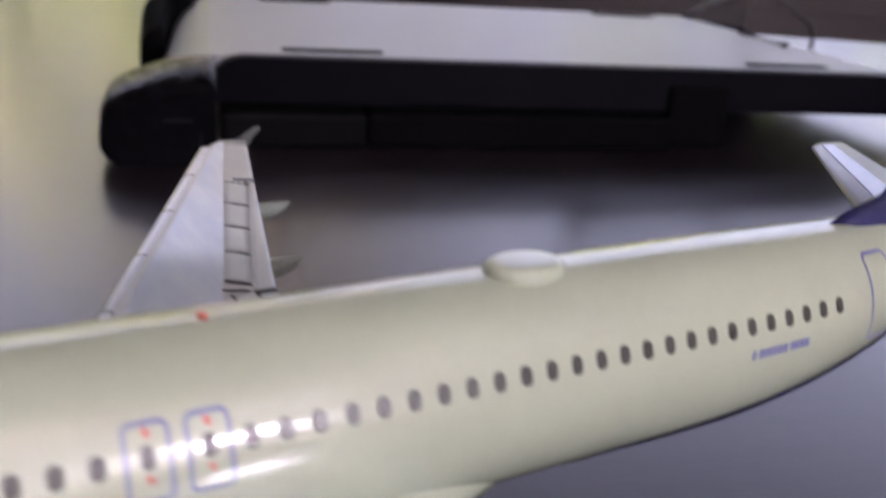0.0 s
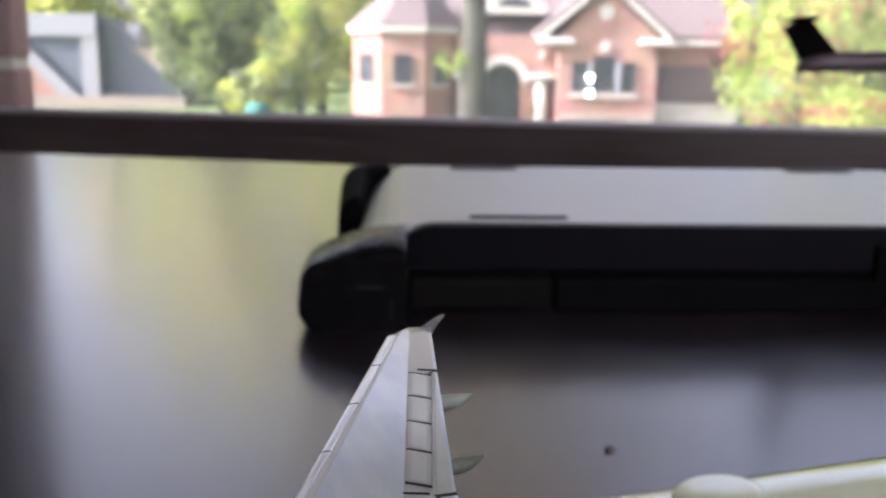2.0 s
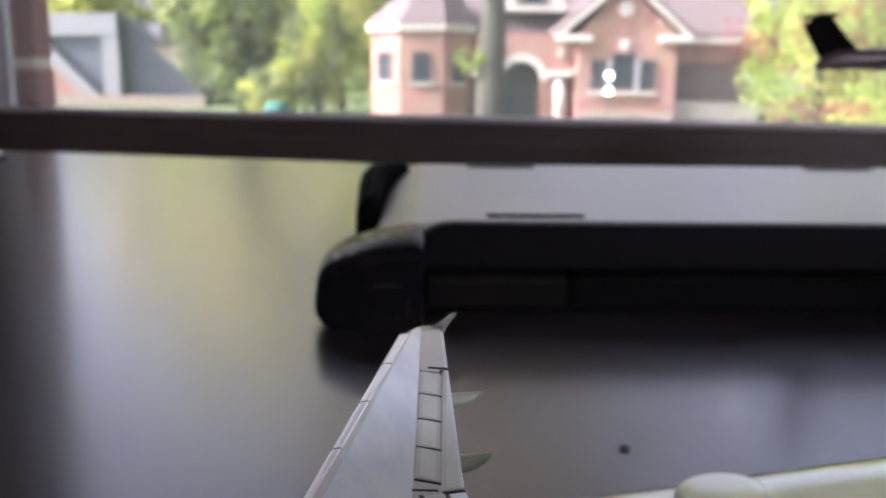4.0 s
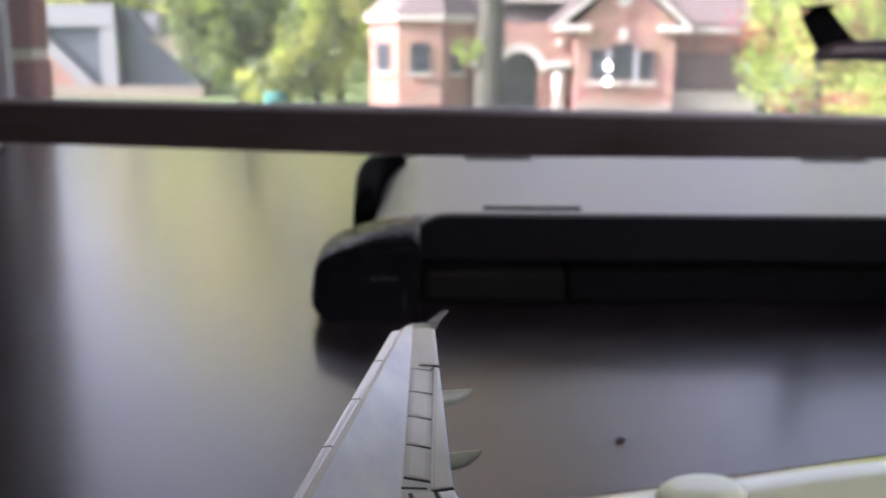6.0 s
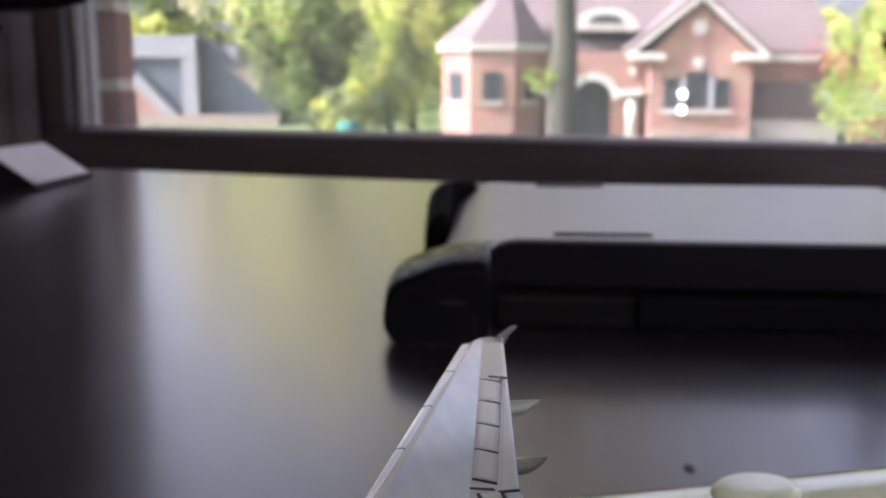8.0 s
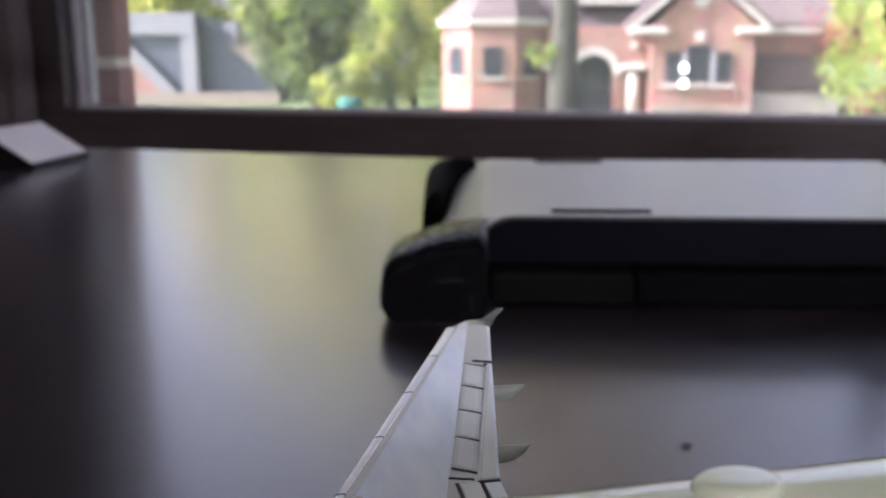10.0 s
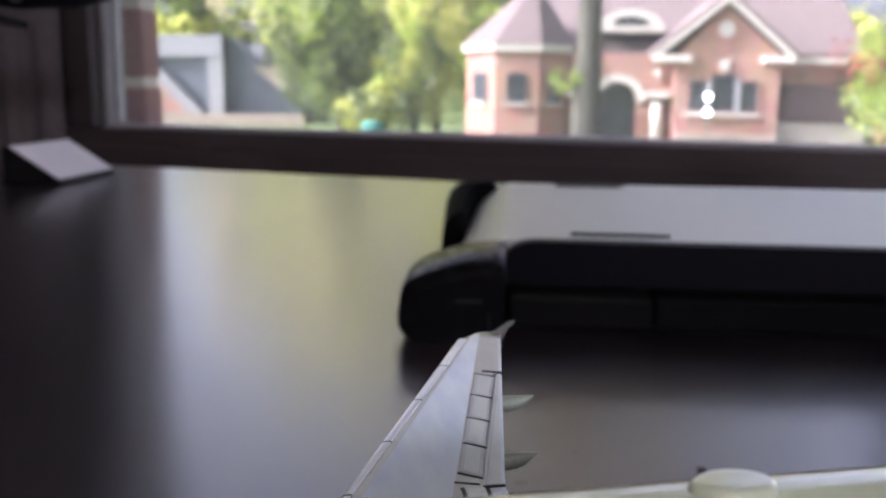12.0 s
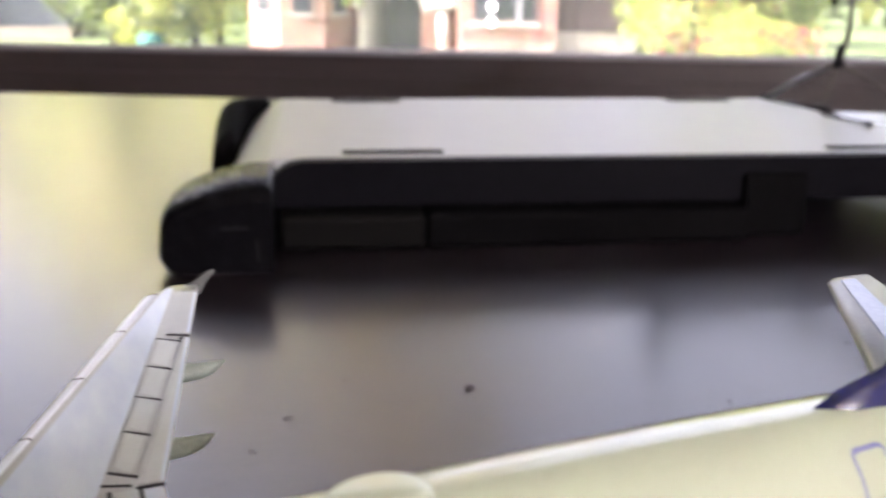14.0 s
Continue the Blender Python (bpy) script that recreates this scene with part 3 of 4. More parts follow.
            zc = wing_z(y) - 0.75 - 0.2 * f - 1.2 * g
            rr.append([(x, y + 1.15 * g * math.cos(a), zc + 1.25 * g * math.sin(a)) for a in (2 * math.pi * j / 14 for j in range(14))])
        fixed("flap_fairing", loft(rr), FAIRING_GREY, wing, "grey-green pointed flap fairing", True)
    # tip fence
    z = wing_z(87.8)
    fence = [(-0.2, z - 0.15), (1.0, z + 0.25), (3.6, z + 1.95), (4.75, z + 2.15), (4.85, z + 1.75), (3.4, z + 0.2), (2.7, z - 1.2), (2.2, z - 1.75), (1.7, z - 1.6), (0.6, z - 0.6)]
    fixed("tip_fence", prism(fence, "y", 87.55, 88.05, 0.06), FENCE_GREY, wing, "grey wing-tip fence")
    # small round stud near the root
    own = bmesh.new()
    bmesh.ops.create_cone(own, cap_ends=True, segments=20, radius1=0.55, radius2=0.55, depth=0.16)
    bmesh.ops.translate(own, vec=(-28.2, 34.3, wing_z(34.3) + 0.1), verts=own.verts)
    fixed("round_cap", own, WING_GREY, wing)
    return wing


def build_airliner():
    model = thing("model_airliner", "white scale-model jet airliner with grey wings and navy tail", "model plane", MODEL)
    xs = [NOSE + 0.4 * k ** 1.6 for k in range(1, 15)] + [NOSE + 30 + 2.5 * k for k in range(64)]
    xs = sorted(x for x in xs if x < TAIL - 0.5)
    rings = []
    for x in xs:
        w, h, c = body_ring(x)
        rings.append([(x, w * math.cos(a), c + h * math.sin(a)) for a in (2 * math.pi * k / 64 for k in range(64))])
    body = part("fuselage", loft(rings), WHITE_PAINT, model, "glossy white fuselage", True)
    # navy underside aft of the wing
    for part_x0, part_x1 in ((3, TAIL - 3),):
        own = bmesh.new()
        rows = []
        n = 30
        for k in range(n + 1):
            x = part_x0 + (part_x1 - part_x0) * k / n
            w, h, c = body_ring(x)
            half = radians(min(54 + 0.55 * max(0, x - 14), 72)) * min(1, (k + 2.5) / 4)
            rows.append([own.verts.new((x, (w + 0.06) * math.sin(half * j / 8), c - (h + 0.06) * math.cos(half * j / 8))) for j in range(-8, 9)])
        for a, b in zip(rows, rows[1:]):
            for j in range(16):
                own.faces.new((a[j], a[j + 1], b[j + 1], b[j]))
        part("belly_stripe", own, NAVY, body, "navy underside", True)
    # wing-to-body fairing
    rr = []
    for k in range(17):
        f = k / 16
        x = -56 + 61 * f
        g = math.sin(math.pi * f) ** 0.45 if 0 < f < 1 else 0.05
        rr.append([(x, 10.6 * g * math.cos(a), -5.2 - 1.2 * g + 6.4 * g * math.sin(a)) for a in (2 * math.pi * j / 28 for j in range(28))])
    part("wing_fairing", loft(rr), WHITE_PAINT, body, "", True)
    # cabin windows, two overwing exits and a rear door, on both sides
    for side in (-1, 1):
        me = None
        for k in range(-26, 27):
            x = -22.15 + 2.665 * k
            if -36.8 < x < -28.6 or x > 37:
                continue
            z = 4.7
            own = bmesh.new()
            o = rounded(-0.57, 0.57, -0.78, 0.78, 0.5)
            a = [own.verts.new(on_body(x + p[0], z + p[1], side, 0.05)) for p in o]
            b = [own.verts.new(on_body(x + p[0], z + p[1], side, -0.2)) for p in o]
            own.faces.new(a)
            for i in range(len(a)):
                j = (i + 1) % len(a)
                own.faces.new((a[i], a[j], b[j], b[i]))
            part("window", own, WINDOW_DARK, body)
        for x0 in (-36.45, -32.15):
            ex = part("exit_outline", body_outline(x0, x0 + 3.3, 1.65, 6.95, 0.65, 0.28, 0.05, side), BLUE_PRINT, body, "blue rounded exit outline")
            part("exit_window", body_patch(rounded(x0 + 1.1, x0 + 2.15, 3.95, 5.5, 0.46), 0.05, side=side), WINDOW_DARK, ex)
            for z in (3.3, 6.25):
                part("exit_mark", body_patch(rounded(x0 + 1.4, x0 + 1.95, z - 0.28, z + 0.28, 0.24), 0.05, side=side), RED_PRINT, ex, "small red mark")
        part("door_outline", body_outline(42.2, 46.4, -0.4, 8.6, 0.7, 0.3, 0.05, side), BLUE_PRINT, body, "blue rear door outline")
        # printed lettering shown as bars
        x = 23.0
        for w in (0.5, 0, 0.62, 0.3, 0.62, 0.62, 0.62, 0.62, 0, 0.62, 0.62, 0.62, 0.62):
            if w:
                part("print_bar", body_patch([(x, 1.5), (x + w, 1.5), (x + w + 0.12, 2.35), (x + 0.12, 2.35)], 0.05, side=side), BLUE_PRINT, body)
            x += w + 0.14 if w else 0.3
    # radome and beacon on the back
    rr = []
    for w, z in ((0.97, 8.6), (1.0, 9.6), (1.0, 10.2), (0.975, 10.6), (0.93, 10.9), (0.86, 11.14), (0.78, 11.26), (0.6, 11.32), (0.02, 11.34)):
        rr.append([(1.25 + 4.3 * w * math.cos(a), 2.9 * w * math.sin(a), z) for a in (2 * math.pi * j / 40 for j in range(40))])
    part("radome", loft(rr), WHITE_PAINT, body, "low white antenna dome", True)
    own = bmesh.new()
    bmesh.ops.create_uvsphere(own, u_segments=16, v_segments=10, radius=0.42)
    bmesh.ops.translate(own, vec=(-28.6, 0, BODY_H + 0.05), verts=own.verts)
    part("beacon", own, RED_PRINT, body, "small red beacon", True)
    # tail
    def fin_ring(z, x0, x1, th):
        c = x1 - x0
        return [(x0, 0, z), (x0 + 0.12 * c, th * 0.7, z), (x0 + 0.4 * c, th, z), (x0 + 0.98 * c, 0.12, z), (x0 + 0.98 * c, -0.12, z), (x0 + 0.4 * c, -th, z), (x0 + 0.12 * c, -th * 0.7, z)]
    part("fin", loft([fin_ring(7.5, 40.5, 74.0, 2.2), fin_ring(10.0, 42.5, 74.5, 1.9), fin_ring(11.4, 45.0, 75.0, 1.6), fin_ring(12.9, 50.6, 75.5, 1.45), fin_ring(39, 72.5, 83, 0.7)]), NAVY, body, "navy tail fin", True)
    for s in (-1, 1):
        rr = []
        for y, x0, x1, th in ((2, 56.2, 77.0, 1.1), (10, 61.6, 78.6, 0.95), (30.2, 75.3, 83.4, 0.5), (31.2, 77.2, 83.5, 0.3)):
            c, z = x1 - x0, 6.0 + 0.105 * (y - 10)
            rr.append([(x0, s * y, z), (x0 + 0.1 * c, s * y, z + th * 0.6), (x0 + 0.4 * c, s * y, z + th * 0.7), (x1, s * y, z + 0.1), (x1, s * y, z - 0.1), (x0 + 0.4 * c, s * y, z - th), (x0 + 0.1 * c, s * y, z - th * 0.7)])
        st = part("stabiliser", loft(rr), TAIL_GREY, body, "grey tailplane", True)

        def tail_strip(u0, u1, lift):
            own = bmesh.new()
            vs = []
            for y, x0, x1, th in ((7, 59.6, 78.0, 1.0), (30.0, 75.2, 83.4, 0.5)):
                c, z = x1 - x0, 6.0 + 0.105 * (y - 10)
                for u in (u0, u1):
                    vs.append((x0 + u * c, s * y, z + th * 0.7 * (1 if u < 0.6 else 1 - (u - 0.4) / 0.7) + lift))
            v = [own.verts.new(p) for p in vs]
            low = [own.verts.new((p[0], p[1], p[2] - 0.3)) for p in vs]
            q = (0, 1, 3, 2)
            own.faces.new([v[i] for i in q])
            for i in range(4):
                own.faces.new((v[q[i]], v[q[(i + 1) % 4]], low[q[(i + 1) % 4]], low[q[i]]))
            return own
        part("tailplane_skin", tail_strip(0.28, 0.6, 0.10), TAIL_SKY_TINT, st, "tailplane skin tinted with the sky's reflection")
    for mirror in (False, True):
        build_wing(model, mirror)
    # two engines under the wings
    for s in (-1, 1):
        rr = []
        for x, r in ((-55, 4.6), (-54.2, 5.2), (-50, 5.6), (-45, 5.4), (-39, 4.4), (-36, 3.6)):
            rr.append([(x, s * 28.8 + r * math.cos(a), -14.2 + r * math.sin(a)) for a in (2 * math.pi * j / 28 for j in range(28))])
        eng = part("engine", loft(rr), WHITE_PAINT, model, "white engine pod", True)
        part("pylon", prism([(-50, -9.2), (-33, -6.4), (-27, -7.0), (-37, -11.0)], "y", s * 28.8 - 0.6, s * 28.8 + 0.6), WHITE_PAINT, eng)
    return model


build_airliner()


def build_stand(name, label, top, feet, pole_r, leg_r, hub_z, pole_mid, dark=-1, bow=0.002):
    st = thing(name, label, "display stand")
    hub = Vector((pole_mid[0], pole_mid[1], hub_z))
    span = Vector(top) - hub
    line = [hub + span * k / 6 + Vector((bow * math.sin(math.pi * k / 6), 0, 0)) for k in range(7)]
    part("pole", tube(line, [pole_r * (1 - 0.03 * k) for k in range(7)], 10), STEM, st, "dull grey-brown stem", True)
    part("hub", tube([hub - Vector((0, 0, 0.006)), hub, hub + Vector((0, 0, 0.005)), hub + Vector((0.0008, 0, 0.017))], [pole_r * 1.6, pole_r * 2.2, pole_r * 1.5, pole_r * 1.1], 12), BLACK_PLASTIC, st, "", True)
    for k, f in enumerate(feet):
        knee = [(hub + Vector(f)) / 2 + Vector((0, 0, 0.002))]
        if hub.z - f[2] > 0.06:      # the leg that reaches past the tray bends down to the desk
            out = Vector((f[0] - hub.x, f[1] - hub.y, 0))
            knee = [hub + out * 0.45 - Vector((0, 0, 0.0195)), hub + out * 0.88 - Vector((0, 0, 0.040)), hub + out * 0.97 - Vector((0, 0, 0.052))]
        leg = part("leg", tube([hub] + knee + [f], leg_r * (0.7 if 0 < dark <= k else 1), 8), STEM if 0 < dark <= k else STEEL, st, "dark thin leg" if 0 < dark <= k else "thin metal leg", True)
        part("rubber_foot", tube([Vector(f) + Vector((0, 0, 0.0032)), Vector(f) - Vector((0, 0, 0.0012))], leg_r * 2.0, 10), BLACK_PLASTIC, leg)
    return st


# stand below the airliner, resting on the desk
build_stand("display_stand", "black tripod display stand under the white airliner model", MODEL @ Vector((-20, 0, -11.2)), [(-0.09, 0.10, 0.0014), (-0.01, 0.12, 0.0014), (-0.03, 0.02, 0.0014)], 0.0016, 0.0011, 0.042, (-0.038, 0.083))

# ---- the folded lap tray ----


def build_tray():
    top = 0.0535
    tray = thing("lap_tray", "low white tray table with black plastic edges and legs", "tray table")
    edge = [(-0.0490, top), (0.465, top), (0.480, top - 0.004), (0.514, top - 0.028), (0.514, top - 0.034), (0.470, top - 0.012), (-0.050, top - 0.012), (-0.0805, top - 0.038), (-0.0845, top - 0.036), (-0.0830, top - 0.0285), (-0.0780, top - 0.0205), (-0.0700, top - 0.0125), (-0.0600, top - 0.0056)]
    part("board", prism(edge, "y", 0.622, 0.984, 0.0006), TRAY_WHITE, tray, "white laminated board")
    for x in (-0.001, 0.349):
        for y, w in ((0.6450, 0.0045), (0.960, 0.008)):
            part("slot", box(x, x + 0.068, y - w, y + w, top - 0.002, top + 0.0012, 0.0005), BLACK_MATT, tray, "dark rubber strip")
    shape = [(0.466, 0.0245), (0.466, 0.0480), (0.460, 0.0535), (0.450, 0.0545)]
    shape += [(-0.026 - 0.023 * math.sin(radians(a)), 0.0355 + 0.019 * math.cos(radians(a))) for a in range(0, 91, 10)] + [(-0.049, 0.0285), (-0.046, 0.0245)]
    lip = prism(shape, "y", 0.607, 0.6215, 0.0010)
    part("front_lip", lip, LIP_BLACK, tray, "black front lip")
    foot = [(-0.1035, 0.0), (-0.1080, 0.004), (-0.1115, 0.0105), (-0.1118, 0.0165), (-0.1105, 0.0280), (-0.1088, 0.0340), (-0.1050, 0.0388), (-0.0960, 0.0438), (-0.0860, 0.0482), (-0.0760, 0.0515), (-0.0650, 0.0536), (-0.0560, 0.0546), (-0.0500, 0.0546), (-0.0460, 0.0538), (-0.0446, 0.0515), (-0.0448, 0.0462), (-0.0448, 0.0280), (-0.0448, 0.0)]

    FRONT = [(0.5455, 0.79, 0.0050), (0.54552, 0.79, 0.0050), (0.5462, 0.835, 0.0038), (0.5480, 0.875, 0.0027), (0.5512, 0.91, 0.0018), (0.5560, 0.942, 0.0011), (0.5630, 0.970, 0.0005), (0.5730, 0.99, 0.0), (0.5860, 1.0, 0.0), (0.6065, 1.0, 0.0)]

    def corner_leg(rows, flip=False):
        rr = []
        for y, s, inset in rows:
            rr.append([((0.418 - x if flip else x) + (inset if x < -0.06 else 0) * (-1 if flip else 1), y, z * s) for x, z in foot])
        own = loft(rr)
        leg = part("corner_leg", own, BLACK_GLOSS, tray, "rounded glossy black corner leg", True)
        for face in leg.data.polygons:
            if len(face.vertices) > 4:
                face.use_smooth = False
        return leg
    cap = corner_leg(FRONT)
    part("leg_groove", box(-0.074, -0.058, 0.5445, 0.547, 0.0268, 0.0278, 0.0003), SLOT_GREY, cap)
    part("leg_groove", box(-0.054, -0.0532, 0.5445, 0.547, 0.008, 0.020, 0.0002), SLOT_GREY, cap)
    rr = []
    for y, xo, xi, h in ((0.800, -0.1040, -0.0865, 0.0435), (0.82, -0.1055, -0.0865, 0.0450), (0.87, -0.1085, -0.0872, 0.0490), (0.93, -0.1115, -0.0868, 0.0530), (0.955, -0.1120, -0.0810, 0.0552), (0.970, -0.1110, -0.0690, 0.0560), (0.980, -0.1080, -0.064, 0.0555), (0.984, -0.104, -0.061, 0.050)):
        rr.append([(xo + 0.002, y, 0.0), (xo, y, 0.008), (xo, y, h - 0.024), (xo + 0.0010, y, h - 0.016), (xo + 0.0035, y, h - 0.0095), (xo + 0.0075, y, h - 0.0048), (xo + 0.0125, y, h - 0.0018), (xi - 0.002, y, h), (xi, y, h - 0.002), (xi + 0.002, y, h - 0.010), (xi + 0.002, y, 0.0)])
    part("corner_leg", loft(rr), BLACK_MATT, tray, "upright black rear corner leg", True)
    corner_leg([(0.905, 1.0, 0.0), (0.94, 1.0, 0.0), (0.965, 0.98, 0.002), (0.972, 0.9, 0.005)], True)
    corner_leg(FRONT, True)
    part("leg_column", box(0.268, 0.314, 0.602, 0.66, 0.0, 0.044, 0.003), BLACK_MATT, tray)
    part("folded_leg", box(-0.0428, 0.0500, 0.5880, 0.66, 0.0, 0.0232, 0.004), BLACK_RECESS, tray)
    part("folded_panel", box(0.0506, 0.2675, 0.5895, 0.70, 0.0, 0.0232, 0.004), BLACK_MATT, tray)
    part("under_frame", box(-0.04, 0.462, 0.63, 0.96, 0.0330, 0.0415, 0.001), BLACK_RECESS, tray)
    part("side_rail", box(-0.060, -0.0445, 0.6072, 0.905, 0.0, 0.020, 0.003), BLACK_PLASTIC, tray)
    part("rear_rail", box(-0.04, 0.25, 0.93, 0.96, 0.0, 0.033, 0.003), BLACK_RECESS, tray)


build_tray()


def build_dark_plane():
    st = thing("dark_model_plane", "dark high-wing propeller plane model with a T-tail on a tripod stand", "model plane", pose(0.0, 0.0, 0.0))
    y0 = 0.885
    rr = []
    for x, r, z in ((0.318, 0.003, 0.1590), (0.324, 0.0072, 0.1620), (0.336, 0.0086, 0.1645), (0.358, 0.0093, 0.1655), (0.404, 0.0100, 0.1663), (0.440, 0.0095, 0.1700), (0.462, 0.0094, 0.1736), (0.473, 0.0122, 0.1778), (0.486, 0.0145, 0.1822), (0.500, 0.0163, 0.1868), (0.530, 0.0185, 0.1905), (0.590, 0.0180, 0.1930), (0.640, 0.0130, 0.1925), (0.662, 0.0080, 0.1910), (0.672, 0.003, 0.190)):
        rr.append([(x + 0.004, y0 - 0.04 * (x - 0.46) + r * math.cos(a), z + r * math.sin(a)) for a in (2 * math.pi * k / 20 for k in range(20))])
    part("fuselage", loft(rr), DARK_MODEL, st, "dark slim fuselage", True)
    part("fin", prism([(0.330, 0.159), (0.366, 0.1710), (0.356, 0.1780), (0.335, 0.2010), (0.330, 0.2050), (0.324, 0.2055), (0.308, 0.1965)], "y", y0 + 0.003, y0 + 0.010, 0.0012), BLACK_MATT, st, "dark swept fin")
    part("tailplane", prism([(0.319, y0 - 0.024), (0.326, y0 - 0.024), (0.333, y0), (0.333, y0 + 0.012), (0.326, y0 + 0.036), (0.319, y0 + 0.036), (0.316, y0 + 0.006)], "z", 0.2025, 0.2060, 0.001), BLACK_MATT, st, "dark tailplane on top of the fin")
    part("wing", prism([(0.556, y0 - 0.13), (0.572, y0 - 0.13), (0.578, y0 - 0.03), (0.578, y0 + 0.03), (0.572, y0 + 0.15), (0.556, y0 + 0.15), (0.534, y0)], "z", 0.2050, 0.2100, 0.001), DARK_MODEL, st, "dark straight wing")
    for s in (-1, 1):
        y = y0 + s * 0.045
        eng = part("nacelle", tube([(0.505, y, 0.202), (0.525, y, 0.201), (0.555, y, 0.202), (0.580, y, 0.203), (0.587, y, 0.203)], [0.002, 0.006, 0.007, 0.006, 0.002], 14), DARK_MODEL, st, "", True)
        for k in range(4):
            own = box(-0.0008, 0.0008, -0.0015, 0.0015, 0.0, 0.022, 0.0004)
            bmesh.ops.transform(own, matrix=pose(0.587, y, 0.203, 45 + 90 * k), verts=own.verts)
            part("propeller_blade", own, DARK_MODEL, eng)
    gear = part("landing_gear", tube([(0.481, y0, 0.172), (0.480, y0, 0.158)], 0.0007, 8), DARK_MODEL, st, "", True)
    part("wheel", tube([(0.480, y0 - 0.0014, 0.1560), (0.480, y0 + 0.0014, 0.1560)], 0.0032, 16), BLACK_MATT, gear)
    build_stand("model_stand", "black tripod stand with thin legs on the white tray", (0.4955, y0, 0.171), [(0.468, 0.976, 0.0549), (0.476, 0.876, 0.0549), (0.602, 0.930, 0.0014)], 0.0029, 0.0032, 0.0985, (0.4925, 0.885), 1, 0.006)


build_dark_plane()


def build_wedge():
    w = thing("desk_calendar", "black wedge desk stand holding a pale lilac card", "desk calendar")
    body = prism([(-0.800, 0.0), (-0.712, 0.0), (-0.712, 0.006), (-0.790, 0.056), (-0.800, 0.056)], "y", 0.0, 0.185, 0.0015)
    part("wedge", body, BLACK_PLASTIC, w, m=pose(0.0, 1.31, 0.0))
    own = prism([(-0.7155, 0.0085), (-0.7885, 0.0555), (-0.7875, 0.0570), (-0.7140, 0.0100)], "y", 0.003, 0.182)
    part("card", own, CARD_LILAC, w, "pale lilac paper card", m=pose(0.0, 1.31, 0.0))


build_wedge()


def build_crumbs():
    rnd = random.Random(7)
    for x, y, r in ((0.0407, 0.3717, 0.0020), (0.143, 0.348, 0.0006)):
        own = bmesh.new()
        bmesh.ops.create_icosphere(own, subdivisions=2, radius=r)
        for v in own.verts:
            v.co *= rnd.uniform(0.6, 1.25)
            v.co.x *= 1.2
            v.co.z = max(v.co.z * (0.75 if v.co.x < 0.3 * r else 0.4), -r * 0.3)
        bmesh.ops.translate(own, vec=(x, y, r * 0.4), verts=own.verts)
        tagged(part("crumb", own, CRUMB), "small dark crumb lying on the desk", "crumb")


build_crumbs()


def build_flecks():
    for x, y, w, turn in ((-0.033, 0.352, 0.0022, 8), (-0.045, 0.326, 0.0013, -5), (-0.084, 0.317, 0.0008, 20), (-0.080, 0.319, 0.0012, 60), (-0.010, 0.386, 0.0008, 0), (0.1535, 0.3362, 0.0016, 15), (0.158, 0.338, 0.0010, -20), (0.228, 0.404, 0.0022, 5)):
        own = box(-w, w, -0.0003, 0.0003, 0.0, 0.0003, 0.0001)
        ob = part("fleck", own, CRUMB, m=pose(x, y, 0.0001, 0, 0, turn))
        tagged(ob, "tiny dark fleck of dust on the desk", "dust", "dust on the desk")


build_flecks()


def build_tray_streak():
    # thin dark tube with a thicker end, lying along the tray
    p = thing("tray_streak", "thin dark streak with a thicker end on the tray", "cable")
    part("cable", tube([(0.450, 0.832, 0.0553), (0.4495, 0.806, 0.0556), (0.4485, 0.780, 0.0560), (0.447, 0.757, 0.0563)], 0.0011, 10), SLOT_GREY, p, "", True)
    part("streak_end", tube([(0.447, 0.758, 0.0563), (0.4468, 0.753, 0.0566), (0.446, 0.744, 0.0566)], [0.0013, 0.0024, 0.0021], 12), SLOT_GREY, p, "", True)


build_tray_streak()

# ---- outside ----


def build_ground():
    g = part("ground", box(-400, 400, -400, 900, GROUND - 0.3, GROUND), GRASS)
    tagged(g, "green lawn and open ground before the houses", "lawn", kind="structure")
    d = part("driveway", box(9.5, 16.0, 12, 39.9, GROUND, GROUND + 0.03), DRIVE)
    tagged(d, kind="structure")
    r = part("road", box(-200, 200, 14, 21, GROUND, GROUND + 0.02), DRIVE)
    tagged(r, kind="structure")


build_ground()


def pane_window(parent, x0, x1, z0, z1, y, arched=False, trim=0.07, bars=1):
    """A recessed dark window with frame, mullion and sill on a facade that faces the viewer."""
    w = part("house_window", box(x0, x1, y - 0.02, y + 0.06, z0, z1), PANE_DARK, parent, "dark window pane")
    bm = box(x0 - trim, x0, y - 0.07, y + 0.05, z0 - trim, z1 + trim)
    box(x1, x1 + trim, y - 0.07, y + 0.05, z0 - trim, z1 + trim, bm=bm)
    box(x0, x1, y - 0.07, y + 0.05, z1, z1 + trim, bm=bm)
    for k in range(bars):
        x = x0 + (x1 - x0) * (k + 1) / (bars + 1)
        box(x - 0.025, x + 0.025, y - 0.05, y + 0.02, z0, z1, bm=bm)
    part("window_frame", bm, DOOR_DARK, w)
    return w


